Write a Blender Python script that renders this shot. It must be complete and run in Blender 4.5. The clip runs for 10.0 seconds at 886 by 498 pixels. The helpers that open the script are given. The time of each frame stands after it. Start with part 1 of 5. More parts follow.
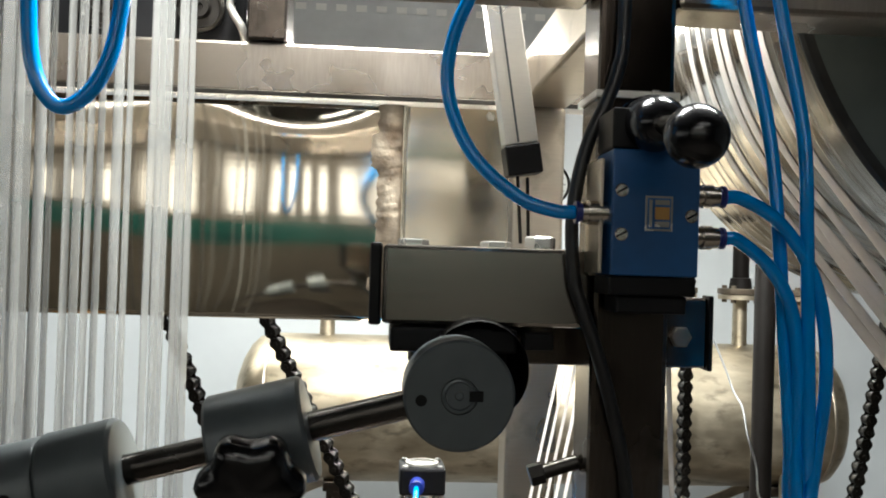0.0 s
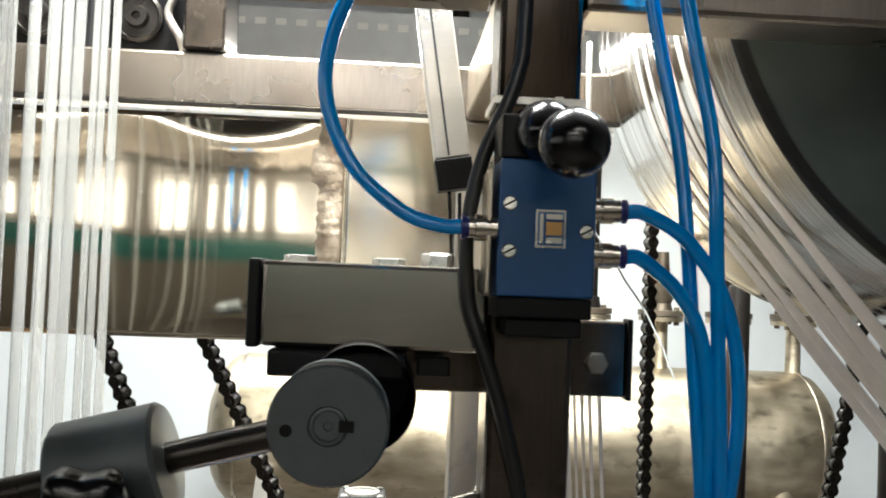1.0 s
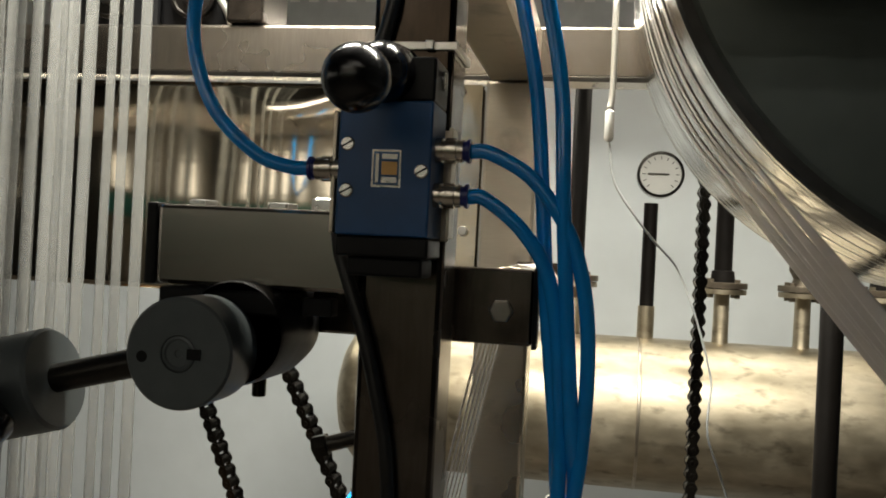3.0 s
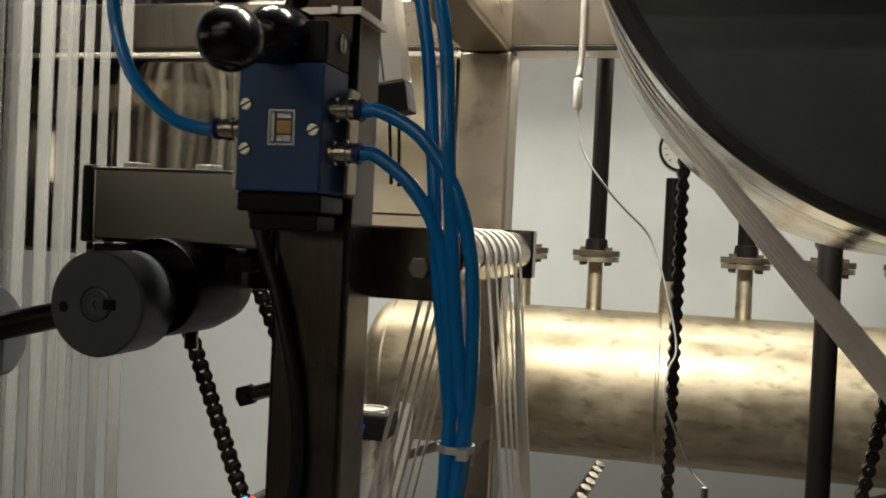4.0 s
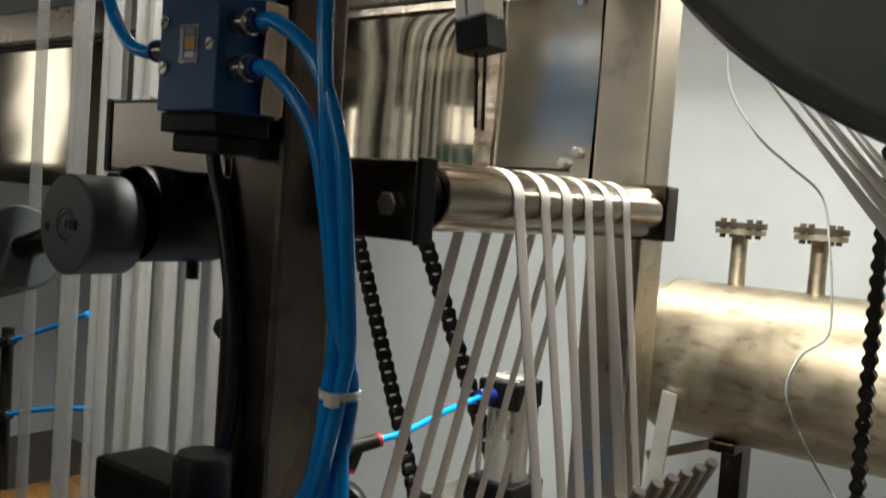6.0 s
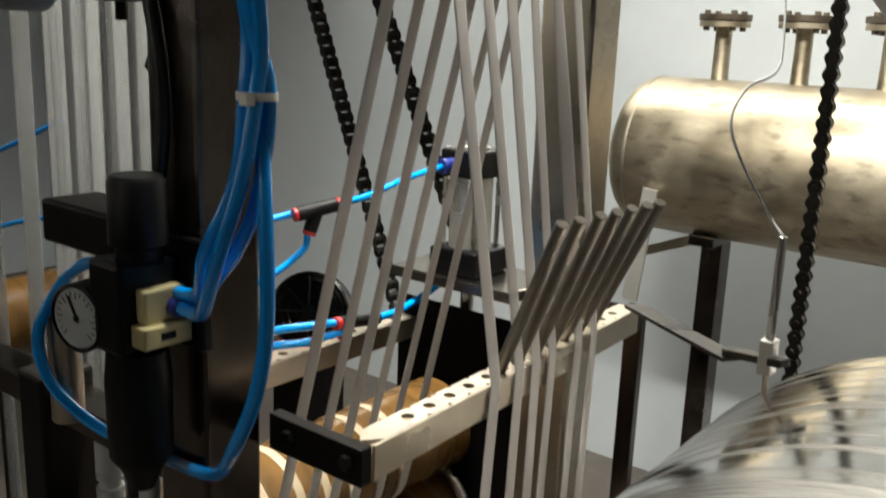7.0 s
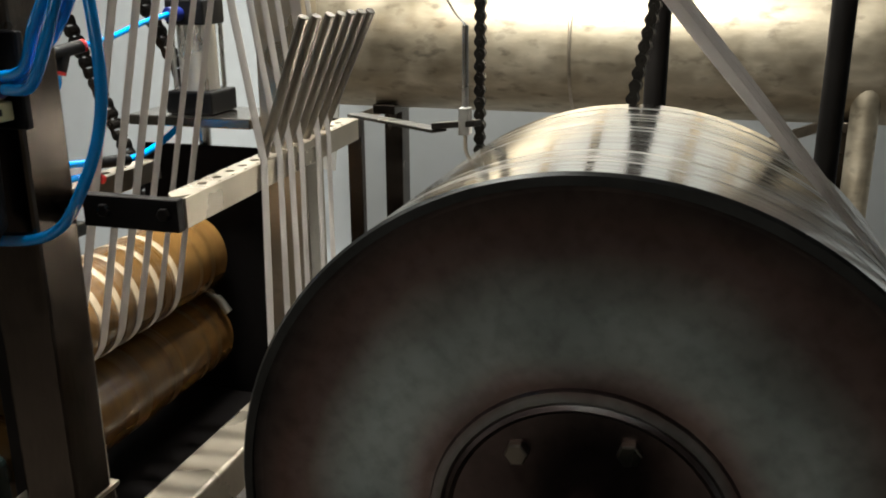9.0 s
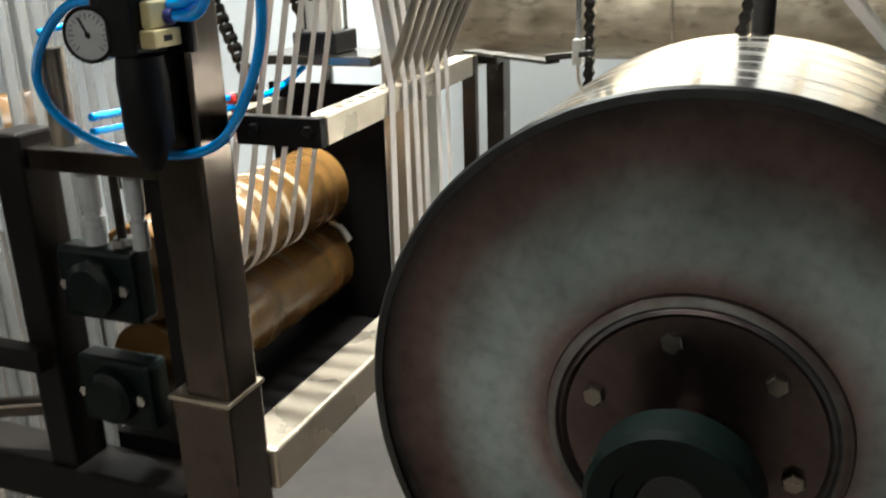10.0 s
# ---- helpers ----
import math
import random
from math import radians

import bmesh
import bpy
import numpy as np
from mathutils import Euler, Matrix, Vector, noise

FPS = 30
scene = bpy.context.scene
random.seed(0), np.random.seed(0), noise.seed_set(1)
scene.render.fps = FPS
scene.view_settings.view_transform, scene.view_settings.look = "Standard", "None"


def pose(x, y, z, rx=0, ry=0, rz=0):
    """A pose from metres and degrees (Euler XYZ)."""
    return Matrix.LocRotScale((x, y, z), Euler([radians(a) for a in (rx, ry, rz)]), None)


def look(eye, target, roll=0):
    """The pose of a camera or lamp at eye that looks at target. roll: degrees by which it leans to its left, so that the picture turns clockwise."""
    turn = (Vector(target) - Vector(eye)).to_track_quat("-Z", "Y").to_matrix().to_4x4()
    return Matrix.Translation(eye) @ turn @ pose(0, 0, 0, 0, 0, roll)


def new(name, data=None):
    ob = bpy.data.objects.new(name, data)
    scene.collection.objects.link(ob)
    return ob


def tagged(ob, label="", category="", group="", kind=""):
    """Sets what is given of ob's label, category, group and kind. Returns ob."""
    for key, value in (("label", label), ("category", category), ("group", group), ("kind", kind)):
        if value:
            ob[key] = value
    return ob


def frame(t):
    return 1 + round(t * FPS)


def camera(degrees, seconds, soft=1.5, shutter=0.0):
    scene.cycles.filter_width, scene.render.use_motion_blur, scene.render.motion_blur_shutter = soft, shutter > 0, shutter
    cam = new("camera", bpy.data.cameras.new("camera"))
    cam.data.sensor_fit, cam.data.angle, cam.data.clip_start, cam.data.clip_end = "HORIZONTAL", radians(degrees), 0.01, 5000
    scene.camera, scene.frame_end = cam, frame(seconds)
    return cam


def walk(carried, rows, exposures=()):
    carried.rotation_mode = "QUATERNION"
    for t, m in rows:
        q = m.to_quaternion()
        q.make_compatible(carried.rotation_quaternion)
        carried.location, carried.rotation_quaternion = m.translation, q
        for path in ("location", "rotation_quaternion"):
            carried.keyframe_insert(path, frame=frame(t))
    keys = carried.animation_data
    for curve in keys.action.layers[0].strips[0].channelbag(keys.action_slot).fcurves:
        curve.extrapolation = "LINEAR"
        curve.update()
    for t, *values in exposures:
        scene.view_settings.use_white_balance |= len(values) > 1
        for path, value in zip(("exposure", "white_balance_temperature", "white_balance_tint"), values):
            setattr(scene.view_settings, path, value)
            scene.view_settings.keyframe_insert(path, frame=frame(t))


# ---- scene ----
cam = camera(52.3, 10.0, soft=1.8, shutter=0.3)
PATH = [
    (0, (-0.174, -0.555, 1.417), (-0.033, 1.44, 1.442), 1.8),
    (0.5, (-0.137, -0.523, 1.409), (-0.001, 1.472, 1.424), 2.1),
    (1, (-0.09, -0.515, 1.418), (0.021, 1.48, 1.489), 2.3),
    (1.5, (-0.05, -0.514, 1.418), (0.054, 1.481, 1.504), 2.8),
    (2, (-0.003, -0.515, 1.412), (-0.048, 1.484, 1.476), 2.7),
    (2.5, (0.08, -0.513, 1.407), (-0.186, 1.469, 1.44), 2.5),
    (2.7, (0.104, -0.512, 1.405), (-0.204, 1.464, 1.426), 2.7),
    (3.8, (0.201, -0.514, 1.394), (-0.253, 1.434, 1.372), 2.8),
    (4, (0.235, -0.513, 1.39), (-0.253, 1.426, 1.356), 2.7),
    (4.5, (0.298, -0.476, 1.387), (-0.36, 1.412, 1.414), 2.9),
    (5, (0.356, -0.406, 1.394), (-0.479, 1.411, 1.417), 4.4),
    (5.2, (0.38, -0.386, 1.4), (-0.612, 1.35, 1.449), 4.0),
    (6.3, (0.478, -0.313, 1.349), (-0.78, 1.229, 1.145), 3.5),
    (6.5, (0.486, -0.308, 1.335), (-0.776, 1.219, 1.061), 2.7),
    (7, (0.505, -0.302, 1.294), (-0.687, 1.237, 0.835), 2.3),
    (7.5, (0.526, -0.307, 1.267), (-0.626, 1.237, 0.731), 2.2),
    (8, (0.53, -0.345, 1.244), (-0.446, 1.318, 0.714), 0.7),
    (8.5, (0.533, -0.44, 1.225), (-0.179, 1.344, 0.668), -0.3),
    (9, (0.544, -0.524, 1.201), (-0.005, 1.307, 0.611), -0.3),
    (9.5, (0.529, -0.58, 1.186), (-0.086, 1.238, 0.623), -0.7),
    (10, (0.54, -0.605, 1.176), (-0.189, 1.137, 0.516), -1.9),
]
walk(cam, [(t, look(e, g, r)) for t, e, g, r in PATH], exposures=[(0, 1.05, 6100, 9), (0.5, 1.52, 6100, 9), (1.0, 1.55, 6150, 9), (1.5, 1.15, 6400, 9), (2.5, 0.45, 6700, 8), (4.5, 0.2, 7000, 9), (6.5, 0.65, 6450, 9), (8.5, 0.75, 6500, 10), (9.5, 1.35, 6200, 9), (10, 1.85, 6150, 8)])

# ---- light ----
world = bpy.data.worlds.new("world")
scene.world = world
world.use_nodes = True
world.node_tree.nodes["Background"].inputs[0].default_value = (0.75, 0.85, 1.0, 1)
world.node_tree.nodes["Background"].inputs[1].default_value = 0.01


def area(name, eye, target, sx, sy, watts, colour, spread=180):
    d = bpy.data.lights.new(name, "AREA")
    d.shape, d.size, d.size_y, d.energy, d.color = "RECTANGLE", sx, sy, watts, colour
    d.spread = radians(spread)
    ob = new(name, d)
    ob.matrix_basis = look(eye, target)
    return ob


area("tube_light_over", (0.15, 0.33, 2.36), (0.15, 0.34, 0), 1.3, 0.10, 54, (1.0, 0.97, 0.87), 136)
# added fill out of sight, stretched left to brighten wall and tank
area("hidden_fill_light", (-0.3, 1.745, 1.943), (-0.3, 1.57, 0.9), 2.5, 0.05, 21, (1.0, 0.97, 0.86))
area("tube_light_front", (0.3, -1.7, 2.6), (0.3, -1.7, 0), 1.2, 0.08, 0.3, (0.95, 0.98, 0.92))
area("tube_light_south", (-0.9, -3.55, 2.95), (-0.9, -3.75, 0), 2.4, 0.10, 8, (1.0, 0.95, 0.86))

# ---- materials ----


def material(name, colour, rough=0.5, metal=0.0, scale=40.0, vary=0.25, bump=0.1, coarse=5.0, stretch=(1, 1, 1),
             second=None, mix=0.5, spec=0.5, rough_vary=0.12, emit=0.0, trans=0.0, coat=0.0, per_object=0.0, alpha=1.0):
    m = bpy.data.materials.new(name)
    m.use_nodes = True
    nt = m.node_tree
    b = nt.nodes["Principled BSDF"]
    co = nt.nodes.new("ShaderNodeTexCoord")
    mp = nt.nodes.new("ShaderNodeMapping")
    mp.inputs["Scale"].default_value = stretch
    nt.links.new(co.outputs["Object"], mp.inputs[0])
    fine = nt.nodes.new("ShaderNodeTexNoise")
    fine.inputs["Scale"].default_value, fine.inputs["Detail"].default_value = scale, 5
    big = nt.nodes.new("ShaderNodeTexNoise")
    big.inputs["Scale"].default_value, big.inputs["Detail"].default_value = coarse, 4
    nt.links.new(mp.outputs[0], fine.inputs[0])
    nt.links.new(co.outputs["Object"], big.inputs[0])
    # two tones, by coarse stains, then darkened a little by the fine grain
    ramp = nt.nodes.new("ShaderNodeValToRGB")
    ramp.color_ramp.elements[0].position, ramp.color_ramp.elements[1].position = 0.5 - mix * 0.4, 0.5 + mix * 0.4
    c2 = second or tuple(c * (1 - vary) for c in colour)
    ramp.color_ramp.elements[0].color, ramp.color_ramp.elements[1].color = (*c2, 1), (*colour, 1)
    nt.links.new(big.outputs[0], ramp.inputs[0])
    g = nt.nodes.new("ShaderNodeMapRange")
    g.inputs[1].default_value, g.inputs[2].default_value = 0.25, 0.75
    g.inputs[3].default_value, g.inputs[4].default_value = 1 - vary, 1.0
    nt.links.new(fine.outputs[0], g.inputs[0])
    mul = nt.nodes.new("ShaderNodeMix")
    mul.data_type, mul.blend_type = "RGBA", "MULTIPLY"
    mul.inputs[0].default_value = 1.0
    nt.links.new(ramp.outputs[0], mul.inputs[6])
    nt.links.new(g.outputs[0], mul.inputs[7])
    last = mul.outputs[2]
    if per_object:
        info = nt.nodes.new("ShaderNodeObjectInfo")
        r2 = nt.nodes.new("ShaderNodeMapRange")
        r2.inputs[3].default_value, r2.inputs[4].default_value = 1 - per_object, 1.0
        nt.links.new(info.outputs["Random"], r2.inputs[0])
        m2 = nt.nodes.new("ShaderNodeMix")
        m2.data_type, m2.blend_type = "RGBA", "MULTIPLY"
        m2.inputs[0].default_value = 1.0
        nt.links.new(last, m2.inputs[6])
        nt.links.new(r2.outputs[0], m2.inputs[7])
        last = m2.outputs[2]
    nt.links.new(last, b.inputs["Base Color"])
    rr = nt.nodes.new("ShaderNodeMapRange")
    rr.inputs[1].default_value, rr.inputs[2].default_value = 0.3, 0.7
    rr.inputs[3].default_value, rr.inputs[4].default_value = max(0.02, rough - rough_vary), min(1, rough + rough_vary)
    nt.links.new(big.outputs[0], rr.inputs[0])
    nt.links.new(rr.outputs[0], b.inputs["Roughness"])
    b.inputs["Metallic"].default_value = metal
    b.inputs["Specular IOR Level"].default_value = spec
    b.inputs["Transmission Weight"].default_value = trans
    b.inputs["Coat Weight"].default_value = coat
    b.inputs["Alpha"].default_value = alpha
    if bump:
        bp = nt.nodes.new("ShaderNodeBump")
        bp.inputs["Strength"].default_value, bp.inputs["Distance"].default_value = bump, 0.002
        nt.links.new(fine.outputs[0], bp.inputs["Height"])
        nt.links.new(bp.outputs[0], b.inputs["Normal"])
    if emit:
        b.inputs["Emission Color"].default_value = (*colour, 1)
        b.inputs["Emission Strength"].default_value = emit
    return m


STEEL = material("brushed_stainless", (0.56, 0.50, 0.41), 0.36, 1, 60, 0.08, 0.015, 6, (1, 1, 10), (0.50, 0.44, 0.355))
SHEET = material("polished_stainless_sheet", (0.62, 0.56, 0.46), 0.075, 1, 30, 0.05, 0.02, 2.6, (0.2, 1, 3), (0.55, 0.50, 0.41), rough_vary=0.03)
# worn stainless with the unlit front side's shade put into its base colour
POST = material("worn_dimmed_stainless", (0.16, 0.135, 0.115), 0.22, 1, 45, 0.2, 0.03, 7, (8, 8, 1), (0.10, 0.082, 0.07))
TANK = material("tank_stainless", (0.64, 0.57, 0.45), 0.5, 1, 22, 0.3, 0.3, 9, (0.8, 2, 2), (0.46, 0.39, 0.275), 0.6, rough_vary=0.13)
DRUM = material("drum_polished_steel", (0.74, 0.72, 0.68), 0.15, 1, 9, 0.3, 0.10, 9, (0.25, 14, 0.25), (0.60, 0.57, 0.53), rough_vary=0.07)
DISC = material("blued_steel_plate", (0.075, 0.09, 0.085), 0.36, 1.0, 16, 0.35, 0.12, 7, (1, 1, 1), (0.085, 0.05, 0.043), 0.5, rough_vary=0.08)
RIM = material("cut_steel_edge", (0.06, 0.062, 0.062), 0.45, 0.8, 50, 0.3, 0.2, 12)
BLACK = material("black_plastic", (0.004, 0.004, 0.005), 0.45, 0, 80, 0.3, 0.1, 12, spec=0.2)
# near-black for the shaded gap under the rolls and the black plate
NEAR_BLACK = material("matt_near_black", (0.006, 0.005, 0.005), 0.85, 0, 60, 0.3, 0.1, 12, spec=0.05)
GLOSS = material("glossy_black_bakelite", (0.004, 0.004, 0.005), 0.2, 0, 60, 0.2, 0.02, 10, rough_vary=0.04)
RUBBER = material("black_rubber_hose", (0.014, 0.014, 0.014), 0.4, 0, 60, 0.3, 0.1, 12)
BLUE = material("blue_anodised_body", (0.004, 0.078, 0.25), 0.42, 0.0, 90, 0.15, 0.06, 10)
TUBE = material("blue_polyurethane_tube", (0.0, 0.29, 0.82), 0.16, 0, 30, 0.1, 0.0, 9, second=(0.0, 0.24, 0.70), rough_vary=0.05, coat=0.3)
COLLET = material("dark_blue_collet", (0.01, 0.02, 0.16), 0.35, 0, 40, 0.1, 0, 9)
NICKEL = material("nickel_plated_brass", (0.66, 0.61, 0.54), 0.2, 1, 60, 0.15, 0.05, 12)
WELD = material("rough_weld_seam", (0.50, 0.43, 0.34), 0.42, 0.95, 120, 0.35, 0.5, 40, second=(0.28, 0.21, 0.15))
DIAL = material("grey_dial_face", (0.42, 0.44, 0.45), 0.3, 0, 30, 0.1, 0, 8)
BRASS = material("cream_brass_block", (0.58, 0.50, 0.27), 0.35, 0.25, 50, 0.2, 0.1, 14)
ZINC = material("zinc_screw", (0.70, 0.69, 0.66), 0.26, 1, 60, 0.2, 0.08, 15)
GREY = material("grey_anodised_collar", (0.095, 0.11, 0.117), 0.42, 0.25, 70, 0.14, 0.07, 8)
DARK = material("dark_round_bar", (0.06, 0.055, 0.05), 0.3, 0.9, 50, 0.3, 0.1, 10)
CHAIN = material("oiled_roller_chain", (0.05, 0.045, 0.04), 0.34, 0.85, 60, 0.35, 0.1, 12)
TAPE = material("white_plastic_tape", (0.70, 0.66, 0.64), 0.36, 0, 30, 0.08, 0.06, 6, (4, 4, 0.6), (0.62, 0.585, 0.565), rough_vary=0.08, per_object=0.12)
WRAP = material("worn_tape_on_rubber", (0.50, 0.42, 0.31), 0.36, 0, 30, 0.25, 0.06, 12, second=(0.36, 0.28, 0.18))
BEAM = material("brushed_stainless_beam", (0.44, 0.39, 0.34), 0.27, 1, 45, 0.15, 0.03, 7, (10, 1, 1), (0.36, 0.32, 0.275))
PANEL = material("dented_stainless_panel", (0.64, 0.57, 0.45), 0.17, 1, 30, 0.08, 0.03, 6, (1, 1, 3), (0.55, 0.49, 0.39), rough_vary=0.06)
STUB = material("scuffed_stainless_tube", (0.34, 0.315, 0.28), 0.22, 1, 30, 0.12, 0.02, 5, (1, 1, 8), (0.25, 0.225, 0.20), rough_vary=0.07)
TRAY = material("grey_cable_tray", (0.56, 0.58, 0.59), 0.45, 0.1, 30, 0.12, 0.05, 8, second=(0.48, 0.50, 0.51))
ROLLER = material("warm_polished_roller", (0.58, 0.50, 0.41), 0.2, 1, 14, 0.2, 0.04, 9, (0.4, 5, 0.4), (0.47, 0.39, 0.30), rough_vary=0.06)
CURT = material("milky_plastic_tape", (0.25, 0.255, 0.25), 0.30, 0, 30, 0.1, 0.06, 6, (4, 4, 0.6), (0.21, 0.215, 0.21), rough_vary=0.08, per_object=0.3, alpha=0.55)
WALL = material("pale_grey_wall_panel", (0.58, 0.62, 0.65), 0.55, 0, 14, 0.05, 0.03, 1.6, second=(0.52, 0.56, 0.59))
# unlit hall put into the colour: near-black for surroundings out of view
ROOM = material("dimmed_unseen_wall", (0.05, 0.05, 0.047), 0.7, 0, 10, 0.12, 0.05, 1.2)
FLOOR = material("worn_concrete_floor", (0.15, 0.13, 0.112), 0.5, 0, 22, 0.25, 0.2, 2.2, second=(0.09, 0.077, 0.067))
YELLOW = material("tan_rubber_roll", (0.23, 0.122, 0.036), 0.27, 0, 24, 0.55, 0.05, 10, (0.12, 1, 0.12), (0.155, 0.08, 0.024))
GALV = material("galvanised_tray", (0.64, 0.57, 0.46), 0.32, 0.6, 30, 0.15, 0.1, 8)
FLANGE = material("rusty_flange", (0.24, 0.21, 0.165), 0.5, 0.75, 40, 0.35, 0.25, 14, second=(0.12, 0.085, 0.06))
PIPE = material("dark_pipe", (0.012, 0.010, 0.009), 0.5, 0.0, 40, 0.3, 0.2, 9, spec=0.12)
WHITE = material("white_dial", (0.8, 0.8, 0.77), 0.45, 0, 30, 0.06, 0, 8)
ALU = material("aluminium_profile", (0.78, 0.76, 0.71), 0.34, 0.8, 50, 0.08, 0.04, 8, (1, 1, 10))
GOLD = material("orange_gold_print", (0.62, 0.36, 0.12), 0.4, 0.3, 60, 0.15, 0, 20)
SILVER = material("silver_print", (0.55, 0.55, 0.52), 0.35, 0.6, 60, 0.15, 0, 20)
RED = material("red_release_ring", (0.45, 0.015, 0.015), 0.35, 0, 60, 0.15, 0, 20)
LAMP = material("glowing_tube", (1.0, 0.95, 0.86), 0.5, emit=9)
SKYLIGHT = material("window_daylight", (1.0, 0.95, 0.85), 0.5, emit=1.6)
PIN = material("dull_steel_pin", (0.30, 0.27, 0.23), 0.3, 1, 50, 0.2, 0.05, 12)
DADO = material("teal_painted_band", (0.05, 0.42, 0.35), 0.5, 0, 12, 0.15, 0.05, 2)
GREEN = material("green_painted_iron", (0.004, 0.010, 0.009), 0.4, 0.0, 40, 0.3, 0.15, 10, spec=0.15)
TEAL = material("teal_end_plate", (0.02, 0.30, 0.30), 0.4, 0, 40, 0.15, 0.05, 10)


def stain_and_sheen(m):
    """Heat-stain rings round the disc's own axis, over the plain material; the mid band also holds a painted sheen."""
    nt = m.node_tree
    b = nt.nodes["Principled BSDF"]
    co = nt.nodes.new("ShaderNodeTexCoord")
    flat = nt.nodes.new("ShaderNodeVectorMath")
    flat.operation = "MULTIPLY"
    flat.inputs[1].default_value = (1, 0, 1)
    nt.links.new(co.outputs["Object"], flat.inputs[0])
    ln = nt.nodes.new("ShaderNodeVectorMath")
    ln.operation = "LENGTH"
    nt.links.new(flat.outputs[0], ln.inputs[0])
    nz = nt.nodes.new("ShaderNodeTexNoise")
    nz.inputs["Scale"].default_value = 9
    nt.links.new(co.outputs["Object"], nz.inputs[0])
    ad = nt.nodes.new("ShaderNodeMath")
    ad.operation = "MULTIPLY_ADD"
    ad.inputs[1].default_value = 0.03
    nt.links.new(nz.outputs[0], ad.inputs[0])
    nt.links.new(ln.outputs["Value"], ad.inputs[2])
    rp = nt.nodes.new("ShaderNodeValToRGB")
    e = rp.color_ramp.elements
    e[0].position, e[0].color = 0.115, (0.12, 0.09, 0.085, 1)
    e[1].position, e[1].color = 0.335, (0.045, 0.043, 0.043, 1)
    # red and dark rings are stain; the mid band is brightened for the highlight
    for pos, c in ((0.140, (0.14, 0.11, 0.105, 1)), (0.147, (0.30, 0.30, 0.30, 1)), (0.158, (0.22, 0.155, 0.145, 1)), (0.172, (0.38, 0.35, 0.35, 1)), (0.19, (0.45, 0.53, 0.54, 1)), (0.222, (0.44, 0.53, 0.545, 1)), (0.256, (0.31, 0.33, 0.33, 1)), (0.278, (0.20, 0.155, 0.148, 1)), (0.302, (0.14, 0.098, 0.09, 1))):
        n = e.new(pos)
        n.color = c
    nt.links.new(ad.outputs[0], rp.inputs[0])
    nt.links.new(rp.outputs[0], b.inputs["Base Color"])


stain_and_sheen(DISC)


def turned_lines(m, per_metre, low, high, dim):
    """Fine polishing lines round the drum: gloss and tone change along its axis only."""
    nt = m.node_tree
    b = nt.nodes["Principled BSDF"]
    co = nt.nodes.new("ShaderNodeTexCoord")
    mp = nt.nodes.new("ShaderNodeMapping")
    mp.inputs["Scale"].default_value = (0.012, 1, 0.012)
    nt.links.new(co.outputs["Object"], mp.inputs[0])
    nz = nt.nodes.new("ShaderNodeTexNoise")
    nz.inputs["Scale"].default_value, nz.inputs["Detail"].default_value = per_metre, 3
    nt.links.new(mp.outputs[0], nz.inputs[0])
    for out, lo, hi in (("Roughness", low, high), ("tone", 1.0, dim)):
        r = nt.nodes.new("ShaderNodeMapRange")
        r.inputs[1].default_value, r.inputs[2].default_value = 0.42, 0.66
        r.inputs[3].default_value, r.inputs[4].default_value = lo, hi
        nt.links.new(nz.outputs[0], r.inputs[0])
        if out == "Roughness":
            nt.links.new(r.outputs[0], b.inputs[out])
        else:
            mx = nt.nodes.new("ShaderNodeMix")
            mx.data_type, mx.blend_type = "RGBA", "MULTIPLY"
            mx.inputs[0].default_value = 1.0
            nt.links.new(b.inputs["Base Color"].links[0].from_socket, mx.inputs[6])
            nt.links.new(r.outputs[0], mx.inputs[7])
            nt.links.new(mx.outputs[2], b.inputs["Base Color"])


def blotches(m, scale, low, high, dim, stretch=(1, 1, 1)):
    """Sparse dark stains over the base colour."""
    nt = m.node_tree
    b = nt.nodes["Principled BSDF"]
    co = nt.nodes.new("ShaderNodeTexCoord")
    mp = nt.nodes.new("ShaderNodeMapping")
    mp.inputs["Scale"].default_value = stretch
    nt.links.new(co.outputs["Object"], mp.inputs[0])
    nz = nt.nodes.new("ShaderNodeTexNoise")
    nz.inputs["Scale"].default_value, nz.inputs["Detail"].default_value = scale, 6
    nt.links.new(mp.outputs[0], nz.inputs[0])
    r = nt.nodes.new("ShaderNodeMapRange")
    r.inputs[1].default_value, r.inputs[2].default_value = low, high
    r.inputs[3].default_value, r.inputs[4].default_value = 1.0, dim
    nt.links.new(nz.outputs[0], r.inputs[0])
    mx = nt.nodes.new("ShaderNodeMix")
    mx.data_type, mx.blend_type = "RGBA", "MULTIPLY"
    mx.inputs[0].default_value = 1.0
    nt.links.new(b.inputs["Base Color"].links[0].from_socket, mx.inputs[6])
    nt.links.new(r.outputs[0], mx.inputs[7])
    nt.links.new(mx.outputs[2], b.inputs["Base Color"])


blotches(TANK, 26, 0.57, 0.70, 0.6, (0.7, 1.4, 1.4))
blotches(DISC, 9, 0.40, 0.66, 0.68)
blotches(DISC, 60, 0.45, 0.7, 0.8)
blotches(SHEET, 9, 0.58, 0.72, 0.7, (0.5, 1, 3))
blotches(STEEL, 26, 0.56, 0.72, 0.72)
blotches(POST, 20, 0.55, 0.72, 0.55)
